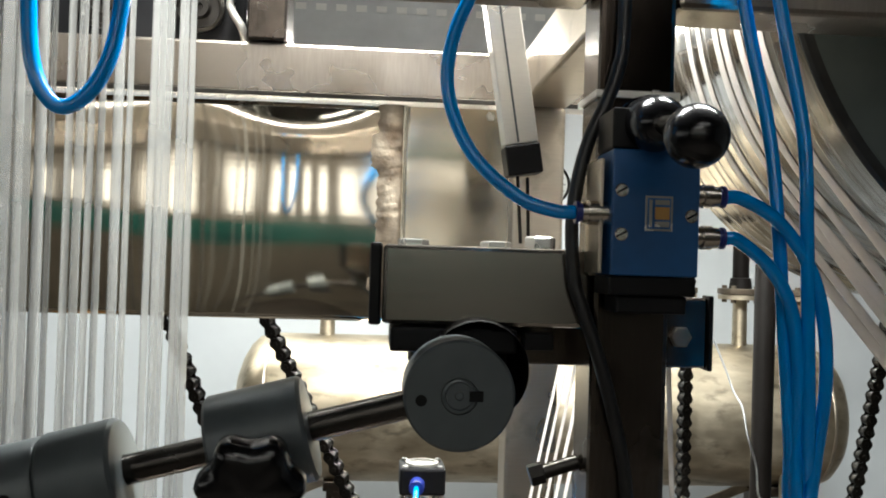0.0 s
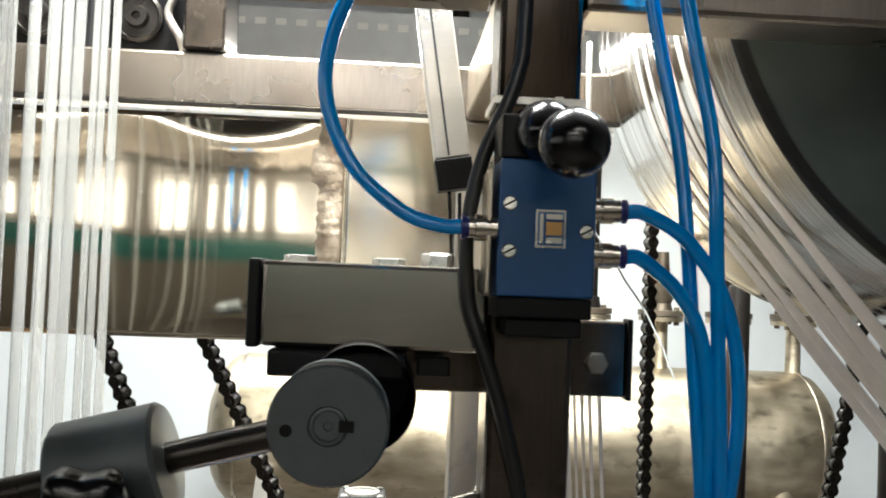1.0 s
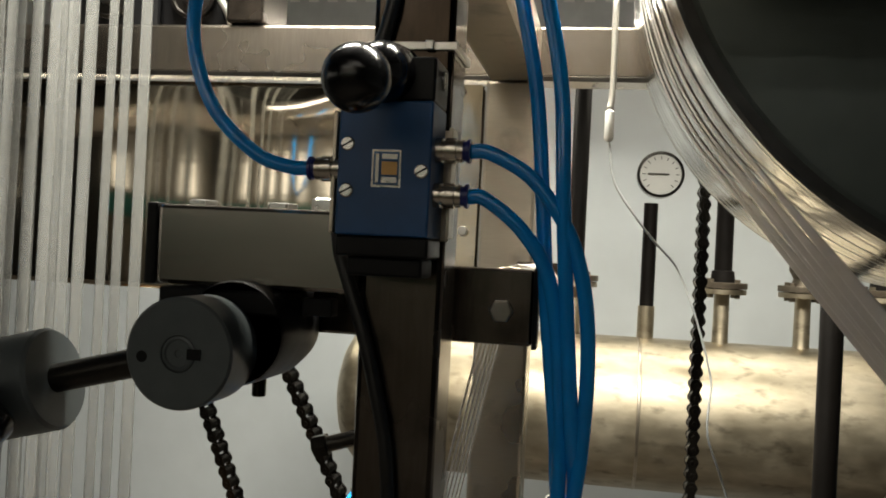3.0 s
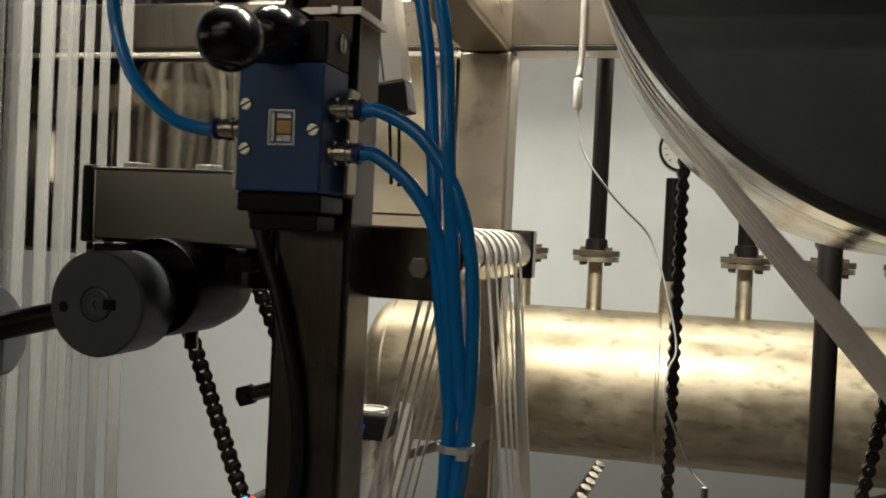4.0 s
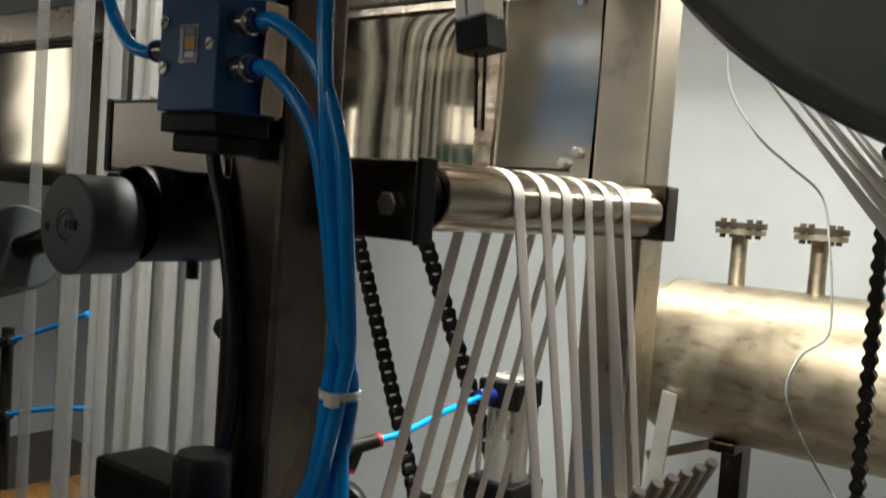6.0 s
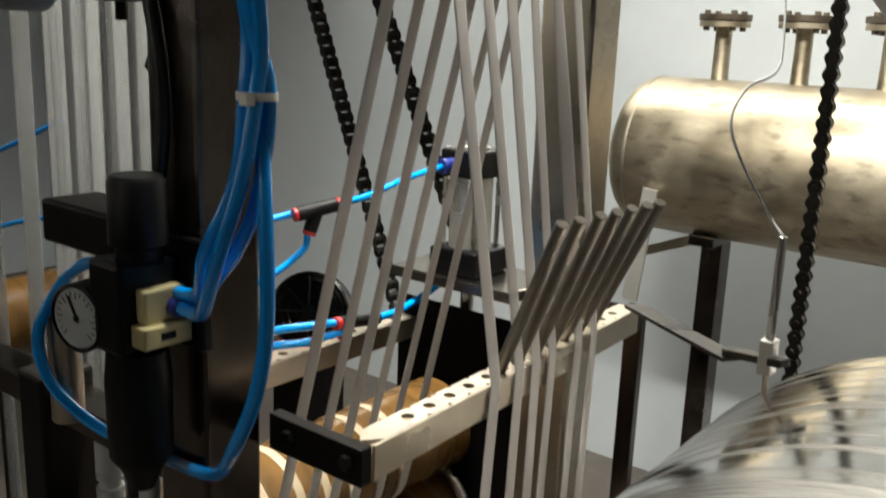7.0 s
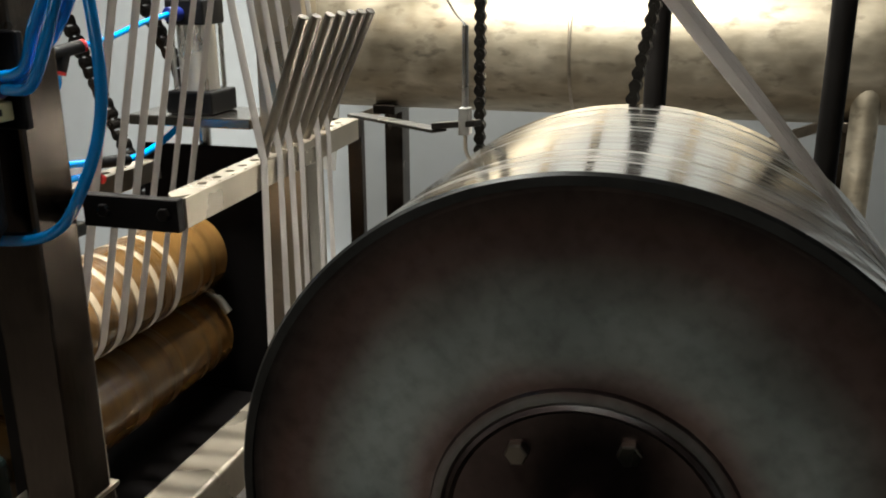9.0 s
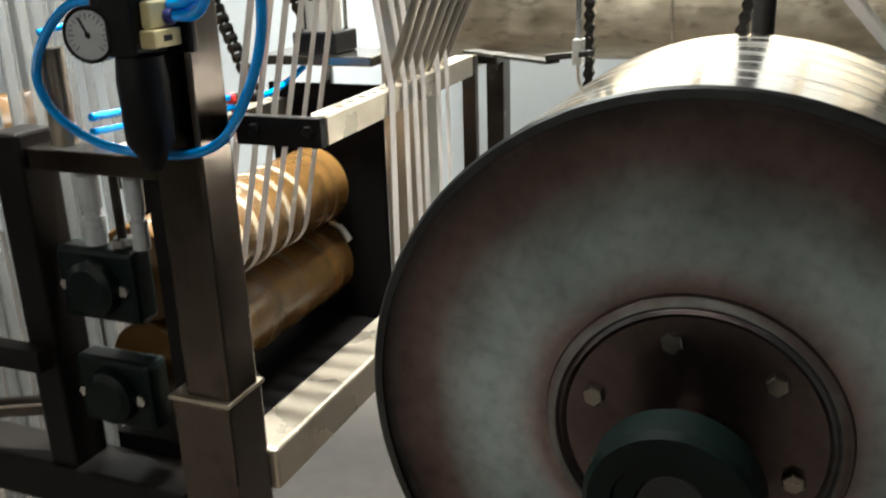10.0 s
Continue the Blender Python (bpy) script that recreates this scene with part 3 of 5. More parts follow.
part("upper_rail", box(B(), -1.2, -0.31, 0.56, 0.6, 1.80, 1.86, 0.003), POST, rear_frame)
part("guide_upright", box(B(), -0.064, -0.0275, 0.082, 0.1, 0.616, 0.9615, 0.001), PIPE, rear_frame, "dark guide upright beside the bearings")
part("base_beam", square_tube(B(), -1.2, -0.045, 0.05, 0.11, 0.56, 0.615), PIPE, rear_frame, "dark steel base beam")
part("side_rail", square_tube(B(), -0.022, 0.034, 0.114, 0.52, 0.598, 0.65), GALV, rear_frame, "pale steel rail")
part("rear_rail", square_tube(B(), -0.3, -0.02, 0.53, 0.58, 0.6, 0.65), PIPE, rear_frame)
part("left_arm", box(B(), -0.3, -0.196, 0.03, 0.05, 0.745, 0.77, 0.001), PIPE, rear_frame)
part("guard_bar", rod(B(), (-0.62, -0.03, 0.64), (-0.22, 0.08, 0.68), 0.012, 14), POST, rear_frame)
part("foot_plate", box(B(), -0.02, 0.13, 0.03, 0.11, 0.555, 0.575, 0.002), STEEL, rear_frame)
# black sheet in place of the deep shade between rolls and rail
part("gap_sheet", box(B(), -0.19, -0.0235, 0.116, 0.515, 0.598, 0.63, 0.002), NEAR_BLACK, rear_frame, "black sheet standing in for the dark gap under the rolls")
part("floor_sill", box(B(), -1.2, 1.3, 0.02, 0.16, 0.0, 0.06, 0.004), POST, rear_frame)

# stub tube with a black plug and bolts, on the post
stub = thing("stub_tube", (-0.1, 0.08, 1.372), "stainless square stub tube with a black end plug", "tube")
part("tube_body", square_tube(B(), -0.171, -0.028, 0.056, 0.106, 1.373, 1.427, 0.003), STUB, stub)
part("end_plug", box(B(), -0.18, -0.1715, 0.056, 0.106, 1.372, 1.428, 0.002), BLACK, stub, "black plastic end plug")
for bx, tall in ((-0.15, 0.0045), (-0.092, 0.0045), (-0.06, 0.009)):
    part("bolt", hexhead(B(), (bx, 0.08, 1.427), (0, 0, 1), 0.011, tall), ZINC, stub)

arm = thing("cross_tube", (0, 0.15, 1.34), "square stainless cross tube, darkened for shade, carrying the guide roller", "tube")
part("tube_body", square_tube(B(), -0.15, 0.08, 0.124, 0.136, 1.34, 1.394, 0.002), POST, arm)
part("end_cap", box(B(), 0.0802, 0.084, 0.122, 0.139, 1.338, 1.396, 0.001), BLACK, arm, "black end cap")
part("bolt", hexhead(B(), (0.058, 0.1238, 1.364), (0, -1, 0), 0.0085, 0.005), PIN, arm)

ROLL_X, ROLL_Z, ROLL_R = 0.060, 1.371, 0.0245
roller = thing("guide_roller", (ROLL_X, 0.33, ROLL_Z), "small polished stainless steel guide roller", "roller")
part("roller_tube", rod(B(), (ROLL_X, 0.154, ROLL_Z), (ROLL_X, 0.488, ROLL_Z), ROLL_R, 40, 0.001), ROLLER, roller)
part("bearing_cap", rod(B(), (ROLL_X, 0.1365, ROLL_Z), (ROLL_X, 0.1538, ROLL_Z), 0.019, 28), BLACK, roller)
bracket = thing("end_bracket", (ROLL_X, 0.5, 1.34), "dark steel end plate behind the guide roller", "bracket")
part("plate", box(B(), 0.032, 0.086, 0.492, 0.518, 1.344, 1.398, 0.002), POST, bracket)

for px in (0.458, 0.708):
    solo("vertical_pipe", lathe(B(), (px, 0.88, 0), (0, 0, 1), [(0, 0), (0, 0.017), (1.425, 0.017), (1.43, 0.014), (1.43, 0)], 20), PIPE, "dark upright pipe standing behind the drums", "pipe", "upright pipes")

# ---- drums ----
LOX, UPX, LOZ, UPZ, DRR, DY0, DY1 = 0.464, 0.475, 0.724, 1.716, 0.328, 0.162, 0.545


def drum(name, DRX, z, label, DISC=DISC):
    d = thing(name, (DRX, 0.3, z), label, "drum", "stretching drums")
    part("drum_shell", lathe(B(), (DRX, DY0, z), (0, 1, 0), [(0.010, DRR - 0.008), (0.0, DRR - 0.008), (0.0, DRR - 0.0012), (0.0012, DRR), (DY1 - DY0, DRR), (DY1 - DY0, 0)], 128), DRUM, d)
    part("rim_edge", lathe(B(), (DRX, DY0 - 0.004, z), (0, 1, 0), [(0, DRR - 0.010), (0, DRR - 0.002), (0.003, DRR + 0.0006), (0.0045, DRR + 0.0006)], 128), RIM, d)
    part("end_disc", lathe(B(), (DRX, DY0 + 0.006, z), (0, 1, 0), [(0.0, 0.13), (0.0, DRR - 0.016), (-0.004, DRR - 0.0085)], 96), DISC, d, "blue-black heat-stained steel end disc")
    hub = part("hub_plate", lathe(B(), (DRX, DY0 + 0.006, z), (0, -1, 0), [(0, 0.142), (0.004, 0.140), (0.006, 0.131), (0.0035, 0.128), (0.0065, 0.124), (0.003, 0.12), (0.003, 0.03), (0.03, 0.03), (0.03, 0)], 64), DISC, d)
    for k in range(6):
        a = radians(k * 60)
        p = (DRX + 0.097 * math.cos(a), DY0 + 0.003, z + 0.097 * math.sin(a))
        part("bolt", hexhead(B(), p, (0, -1, 0), 0.011, 0.009), PIN, hub)
    part("shaft", rod(B(), (DRX, DY0 - 0.118, z), (DRX, DY0, z), 0.03, 32, 0.002), RIM, d)
    return d


lower_drum = drum("lower_drum", LOX, LOZ, "large polished steel drum with a dark bolted end disc")
upper_drum = drum("upper_drum", UPX, UPZ, "large polished steel drum hung above the lower drum", DISC2)


def drum_bearing(DRX, z):
    b = thing("bearing_housing", (DRX, 0.03, z), "black cast bearing housing at the drum shaft", "bearing", "drum bearings")
    part("housing", lathe(B(), (DRX, 0.085, z), (0, -1, 0), [(0, 0.03), (0, 0.068), (0.008, 0.074), (0.044, 0.074), (0.05, 0.069), (0.05, 0.05), (0.042, 0.048), (0.042, 0.031)], 48), GREEN, b)
    part("foot", box(B(), DRX - 0.075, DRX + 0.075, 0.05, 0.085, z - 0.095, z - 0.066, 0.004), GREEN, b)
    part("stand", box(B(), DRX - 0.05, DRX + 0.05, 0.05, 0.085, 0.0, z - 0.0955, 0.003) if z < 1.2 else box(B(), DRX - 0.05, DRX + 0.05, 0.05, 0.085, z + 0.0735, z + 0.3, 0.003), PIPE, b)
    return b


drum_bearing(LOX, LOZ)
drum_bearing(UPX, UPZ)

# ---- rubber nip rolls ----
NX, NR = -0.13, 0.0565


def nip_roll(name, z, NX=NX):
    r = thing(name, (NX, 0.32, z), "tan rubber-covered nip roll, worn by the tapes", "roll", "nip rolls")
    part("rubber_cover", lathe(B(), (NX, 0.125, z), (0, 1, 0), [(0, 0.02), (0, NR - 0.002), (0.002, NR), (0.388, NR), (0.39, NR - 0.002), (0.39, 0.02)], 56), YELLOW, r)
    part("journal", rod(B(), (NX, 0.05, z), (NX, 0.575, z), 0.0185, 24), STEEL, r)
    return r


upper_roll = nip_roll("upper_nip_roll", 0.832)
lower_roll = nip_roll("lower_nip_roll", 0.7165)
far_roll = nip_roll("far_nip_roll", 0.90, -0.66)
fs = thing("roll_stand", (-0.66, 0.1, 0), "dark steel stand of the far nip roll", "stand")
for yy in (0.06, 0.54):
    part("upright", box(B(), -0.70, -0.62, yy, yy + 0.03, 0, 0.88, 0.003), PIPE, fs)
    part("bearing", box(B(), -0.705, -0.615, yy - 0.004, yy + 0.034, 0.8805, 0.94, 0.004), GREEN, fs)


def pillow(x, y, z):
    b = thing("bearing_block", (x, y, z - 0.04), "dark green cast bearing block on a steel upright", "bearing", "roll bearings")
    part("block", box(B(), x - 0.05, x + 0.05, y - 0.012, y + 0.02, z - 0.04, z + 0.04, 0.006), GREEN, b)
    part("bearing_cap", lathe(B(), (x, y - 0.012, z), (0, -1, 0), [(0, 0.032), (0.012, 0.03), (0.016, 0.022), (0.016, 0.0)], 28), GREEN, b)
    for s in (-1, 1):
        part("bolt", hexhead(B(), (x + s * 0.038, y - 0.012, z), (0, -1, 0), 0.007, 0.006), ZINC, b)


for yy, zs in ((0.075, (0.842, 0.7165)), (0.555, (0.832, 0.7165))):
    for zz in zs:
        pillow(NX, yy, zz)
press = thing("press_screw", (NX, 0.08, 0.88), "steel press screws above the upper nip roll", "screw")
part("screw", rod(B(), (NX + 0.028, 0.08, 0.883), (NX + 0.028, 0.08, 0.9615), 0.005, 16), DARK, press)
for sx, r in ((-0.006, 0.0115), (0.052, 0.009)):
    part("spring_sleeve", lathe(B(), (NX + sx, 0.08, 0.883), (0, 0, 1), [(0, 0), (0, r), (0.03, r), (0.031, r * 0.8), (0.038, r * 0.8), (0.039, r), (0.074, r), (0.076, r * 0.7), (0.0785, r * 0.7), (0.0785, 0)], 20), DIAL, press, "pale plastic spring sleeve")
part("lock_nut", hexhead(B(), (NX + 0.028, 0.08, 0.8835), (0, 0, 1), 0.011, 0.01), ZINC, press)
part("top_plate", box(B(), -0.345, -0.028, 0.062, 0.098, 0.962, 0.985, 0.002), POST, press)
part("rear_plate", box(B(), -0.2, -0.018, 0.522, 0.53, 0.62, 0.98, 0.002), NEAR_BLACK, press, "black plate at the roll ends")
latch = thing("steel_latch", (-0.12, 0.52, 0.745), "curved bright steel latch by the roll ends", "latch")
hb = hose(B(), [(-0.135, 0.505, 0.775), (-0.11, 0.50, 0.785), (-0.085, 0.498, 0.775), (-0.07, 0.5, 0.755)], 0.006, 10)
part("handle", hb, ZINC, latch)
part("hinge", box(B(), -0.145, -0.125, 0.5, 0.5215, 0.765, 0.79, 0.002), DARK, latch)

# ---- perforated bar with the comb of pins ----
bar = thing("guide_bar", (0.12, 0.34, 1.0), "pale steel angle bar with round holes", "bar")
HOLES = [0.206 - 0.0268 + 0.0268 * k for k in range(14)]


def holed_strip(x0, x1, y0, y1, z0, z1, holes, r):
    """A flat strip with real round holes through it."""
    bm = B()
    n = 12
    edges = [y0] + [(a + b) / 2 for a, b in zip(holes, holes[1:])] + [y1]
    xm = (x0 + x1) / 2
    for h, ya, yb in zip(holes, edges, edges[1:]):
        outer, inner = [], []
        for k in range(n * 2):
            a = 2 * math.pi * k / (n * 2)
            c, s = math.cos(a), math.sin(a)
            fx = (x1 - xm) / abs(c) if abs(c) > 1e-6 else 1e9
            fy = ((yb - h) if s > 0 else (h - ya)) / abs(s) if abs(s) > 1e-6 else 1e9
            f = min(fx, fy)
            outer.append((xm + c * f, h + s * f))
            inner.append((xm + c * r, h + s * r))
        rings = [[bm.verts.new((p[0], p[1], z)) for p in ring] for z in (z0, z1) for ring in (outer, inner)]
        for k in range(n * 2):
            j = (k + 1) % (n * 2)
            bm.faces.new((rings[0][k], rings[0][j], rings[1][j], rings[1][k]))
            bm.faces.new((rings[2][k], rings[2][j], rings[3][j], rings[3][k]))
            bm.faces.new((rings[0][k], rings[0][j], rings[2][j], rings[2][k]))
            bm.faces.new((rings[1][k], rings[1][j], rings[3][j], rings[3][k]))
    bmesh.ops.remove_doubles(bm, verts=bm.verts, dist=1e-5)
    bmesh.ops.recalc_face_normals(bm, faces=bm.faces)
    return bm


SKEW = Matrix.Translation((0.122, 0.125, 0)) @ Matrix.Rotation(radians(2.4), 4, "Z")


def skewed(bm):
    """Local x across the bar from its outer edge, local y along it."""
    bmesh.ops.transform(bm, matrix=SKEW, verts=bm.verts)
    return bm


def bar_edge(y):
    return 0.122 - 0.042 * (y - 0.125)


part("top_flange", skewed(holed_strip(-0.0245, -0.003, 0.0, 0.44, 1.015, 1.018, [h - 0.125 for h in HOLES], 0.005)), GALV, bar)
part("side_flange", skewed(box(B(), -0.0028, 0.0, 0.0, 0.44, 0.991, 1.018, 0.0006)), GALV, bar)
strap = thing("flat_strap", (0.06, 0.118, 0.99), "dark flat steel strap holding the guide bar", "strap")
part("strap_bar", box(B(), 0.0275, 0.121, 0.1125, 0.1235, 0.990, 1.0185, 0.001), PIPE, strap)
for bx in (0.05, 0.109):
    part("bolt", hexhead(B(), (bx, 0.1125, 1.006), (0, -1, 0), 0.006, 0.005), DARK, strap)
rstrap = thing("flat_strap", (0.06, 0.565, 0.99), "dark flat steel strap holding the far end of the bar", "strap")
part("strap_bar", box(B(), 0.0465, 0.1035, 0.566, 0.572, 0.992, 1.0165, 0.001), POST, rstrap)
part("upright", box(B(), 0.084, 0.104, 0.5725, 0.585, 0.0, 1.0165, 0.001), POST, rstrap, "grey flat steel upright")

PINS = [(0.168, 0.279, 0.302), (0.169, 0.305, 0.33), (0.170, 0.336, 0.362), (0.172, 0.36, 0.39), (0.173, 0.385, 0.415), (0.175, 0.409, 0.444), (0.176, 0.432, 0.472)]
for k, (tx, ty, by) in enumerate(PINS):
    p0, p1 = Vector((bar_edge(by) - 0.012, by, 1.0182)), Vector((tx, ty, 1.160))
    solo("guide_pin", rod(B(), p0, p1, 0.0054, 14), PIN, "slanted bare steel guide pin on the bar", "pin", "guide pins")

probe = thing("probe_arm", (0.2, 0.5, 1.02), "flat steel arm with a thin temperature probe over the drum", "arm")
part("arm_plate", box(B(), 0, 0.165, -0.011, 0.011, -0.002, 0.002, 0.0008, pose(0.108, 0.54, 1.027, 0, 0, -32)), DARK, probe)
part("arm_tip", box(B(), 0, 0.06, -0.007, 0.007, -0.0035, 0.0035, 0.001, pose(0.241, 0.455, 1.032, 0, -8, -18)), DARK, probe)
part("clamp", box(B(), 0.275, 0.287, 0.434, 0.45, 1.026, 1.056, 0.001), ZINC, probe, "small bright clamp")
part("probe_tube", rod(B(), (0.281, 0.442, 1.0565), (0.281, 0.442, 1.145), 0.0038, 14), ZINC, probe)
part("probe_tip", hose(B(), [(0.281, 0.442, 1.026), (0.283, 0.44, 1.006), (0.294, 0.436, 0.992)], 0.0022, 8), STEEL, probe)
part("probe_wire", hose(B(), [(0.281, 0.442, 1.145), (0.266, 0.447, 1.160), (0.25, 0.42, 1.2), (0.237, 0.415, 1.235), (0.239, 0.435, 1.262), (0.246, 0.48, 1.275), (0.243, 0.50, 1.30), (0.228, 0.53, 1.355), (0.211, 0.553, 1.398), (0.185, 0.53, 1.425), (0.164, 0.505, 1.448), (0.135, 0.503, 1.49), (0.127, 0.506, 1.536)], 0.0012, 8), DIAL, probe, "thin pale wire")
hl = thing("hanging_bulb", (0.126, 0.504, 1.54), "thin glass tube hung on a pale cord", "bulb")
part("bulb", lathe(B(), (0.126, 0.506, 1.535), (0, 0, 1), [(0, 0), (0.002, 0.004), (0.004, 0.0052), (0.034, 0.0052), (0.036, 0.003), (0.037, 0)], 16), WHITE, hl)
part("cord", hose(B(), [(0.126, 0.506, 1.572), (0.128, 0.508, 1.60), (0.127, 0.508, 1.70)], 0.0035, 8), ALU, hl, "pale sleeved cord")

# ---- tapes ----
TAPE_Y = [0.237, 0.274, 0.307, 0.342, 0.377, 0.411]
FALL_Y = [0.276, 0.314, 0.342, 0.371, 0.421, 0.453]
LOW_Y = [0.228, 0.27, 0.303, 0.322, 0.364, 0.394]
ROLL_Y = [0.205, 0.245, 0.278, 0.312, 0.352, 0.392]


def arc(cx, cz, r, a0, a1, n):
    return [(cx + r * math.cos(radians(a0 + (a1 - a0) * k / n)), cz + r * math.sin(radians(a0 + (a1 - a0) * k / n))) for k in range(n + 1)]


def line(a, b, n):
    return [(a[0] + (b[0] - a[0]) * k / n, a[1] + (b[1] - a[1]) * k / n) for k in range(1, n)]


def tape(k):
    g = 0.0008
    down = arc(ROLL_X, ROLL_Z, ROLL_R + g, 195, -8, 14)
    nip = arc(NX, 0.832, NR + g, -85, -12, 10)
    flat = [(p[0], ROLL_Y[k], p[1]) for p in nip]
    seg = line(nip[-1], down[0], 14)
    flat += [(p[0], ROLL_Y[k] + (TAPE_Y[k] - ROLL_Y[k]) * (i + 1) / 14, p[1]) for i, p in enumerate(seg)]
    flat += [(p[0], TAPE_Y[k], p[1]) for p in down]
    bend = (bar_edge(FALL_Y[k]) + 0.002, 1.0185)
    seg = line(down[-1], bend, 14) + [bend]
    flat += [(p[0], TAPE_Y[k] + (FALL_Y[k] - TAPE_Y[k]) * (i + 1) / 14, p[1]) for i, p in enumerate(seg)]
    low = arc(LOX, LOZ, DRR + g, 180, 402, 48)
    up = arc(UPX, UPZ, DRR + g, 222, 100, 30)
    y = LOW_Y[k]
    flat += [(p[0], FALL_Y[k] + (y - FALL_Y[k]) * (i + 1) / 8, p[1]) for i, p in enumerate(line(bend, low[0], 8))]
    flat += [(p[0], y, p[1]) for p in low + line(low[-1], up[0], 16) + up]
    w = (0.0145, 0.0135, 0.0145, 0.013, 0.012, 0.0135)[k]
    n_turn = 10 + 14 + 15
    total = len(flat)
    span = lambda s: 48 * math.exp(-((s * total - 117) / 6.0) ** 4)
    wide = span if k != 4 else (lambda s: span(s) + 55 * math.exp(-((s * total - n_turn - 7) / 5.0) ** 2))
    solo("plastic_tape", ribbon(B(), flat, w, 0.0008, twist=wide), TAPE, "narrow white plastic tape running over rollers and drums", "tape", "running tapes")


for k in range(6):
    tape(k)
    wrap = [(p[0], ROLL_Y[k], p[1]) for i, p in enumerate(arc(NX, 0.832, NR + 0.0004, 175, -40, 24))]
    solo("wrapped_tape", ribbon(B(), wrap, 0.0105, 0.0006), WRAP, "white plastic tape wrapped over the tan nip roll", "tape", "wrapped tapes")

CURTAIN = [(-0.37, 0.225), (-0.37, 0.255), (-0.372, 0.285), (-0.368, 0.318), (-0.37, 0.35), (-0.372, 0.392),
           (-0.425, 0.24), (-0.43, 0.285), (-0.428, 0.33), (-0.43, 0.375),
           (-0.56, 0.2), (-0.562, 0.25), (-0.558, 0.3), (-0.56, 0.345), (-0.562, 0.395),
           (-0.485, 0.21), (-0.488, 0.25), (-0.485, 0.29), (-0.49, 0.33), (-0.487, 0.37), (-0.49, 0.41),
           (-0.52, 0.222), (-0.524, 0.262), (-0.52, 0.301), (-0.523, 0.322), (-0.52, 0.352), (-0.522, 0.386)]
for k, (cx, cy) in enumerate(CURTAIN):
    s = random.uniform(-0.006, 0.006)
    pts = [(cx + s * (z - 1.4), cy + s * 0.5 * (z - 1.4), z) for z in [0.35 + 0.1 * i for i in range(19)]]
    a = random.uniform(-18, 18)
    wid = 0.0125 + 0.004 * random.random() + (0.004 if k == 5 else 0)
    solo("hanging_tape", ribbon(B(), pts, wid, 0.0008, across=(0.28, 0.96, 0), twist=lambda q, a=a: a * q), CURT,
         "white plastic tape running upright in a curtain", "tape", "tape curtain")

# ---- hand lever valve ----
V = thing("hand_lever_valve", (0, 0.02, 1.39), "blue pneumatic hand lever valve with black ball knob", "valve")
part("body", box(B(), -0.0295, 0.0265, 0, 0.043, 1.411, 1.4905, 0.0012), BLUE, V, "blue painted valve body")
part("top_cap", box(B(), -0.0295, 0.0265, 0.003, 0.043, 1.4908, 1.517, 0.0015), BLACK, V, "black plastic top cap")
part("bottom_cap", box(B(), -0.0295, 0.0265, 0.003, 0.043, 1.3985, 1.4107, 0.0015), BLACK, V, "black plastic bottom cap")
part("bottom_foot", box(B(), -0.023, 0.0225, 0.008, 0.04, 1.387, 1.3983, 0.0015), BLACK, V)
for sx, sz in ((-0.0238, 1.4645), (-0.0235, 1.437), (0.0212, 1.4495)):
    s = part("screw", lathe(B(), (sx, 0, sz), (0, -1, 0), [(0, 0.0043), (0.001, 0.0043), (0.0016, 0.0035), (0.0016, 0)], 20), ZINC, V, "slotted zinc screw")
    part("slot", box(B(), -0.0038, 0.0038, -0.0018, -0.0015, -0.0005, 0.0005, 0, Matrix.Translation((sx, 0, sz)) @ Matrix.Rotation(radians(-30), 4, "Y")), BLACK, s)
s = part("cap_screw", lathe(B(), (0.0265, 0.026, 1.507), (1, 0, 0), [(0, 0.006), (0.0015, 0.006), (0.002, 0.005), (0.002, 0)], 20), ZINC, V, "slotted zinc screw")
part("slot", box(B(), 0.0284, 0.0288, 0.0254, 0.0266, 1.5015, 1.5125, 0), BLACK, s)
pl = part("badge", box(B(), -0.0085, 0.009, -0.0006, 0.0002, 1.4395, 1.4615, 0), SILVER, V, "silver badge with orange and dark marks")
part("badge_field", box(B(), -0.0073, 0.0078, -0.0009, -0.0004, 1.4408, 1.4602, 0), BLUE, pl)
part("badge_mark", box(B(), -0.0025, 0.0068, -0.0011, -0.0008, 1.4468, 1.4545, 0), GOLD, pl)
part("badge_mark", box(B(), -0.0025, 0.0068, -0.0011, -0.0008, 1.4420, 1.4455, 0), SILVER, pl)
part("badge_mark", box(B(), -0.0025, 0.0068, -0.0011, -0.0008, 1.4560, 1.4590, 0), SILVER, pl)
part("badge_mark", box(B(), -0.0062, -0.0042, -0.0011, -0.0008, 1.4420, 1.4590, 0), SILVER, pl)
part("boot", lathe(B(), (-0.004, 0.03, 1.5105), (0, -1, -0.12), [(0, 0), (0, 0.0165), (0.006, 0.0185), (0.008, 0.0168), (0.012, 0.0185), (0.014, 0.0165), (0.018, 0.018), (0.024, 0.0185), (0.034, 0.018), (0.044, 0.0165), (0.051, 0.011), (0.053, 0.0075), (0.053, 0)], 32), GLOSS, V, "ribbed black rubber boot")
part("boot_ring", lathe(B(), (-0.004, 0.0365, 1.5112), (0, -1, -0.12), [(0, 0), (0, 0.0135), (0.0062, 0.0172), (0.0066, 0)], 32), ZINC, V, "bright metal ring")
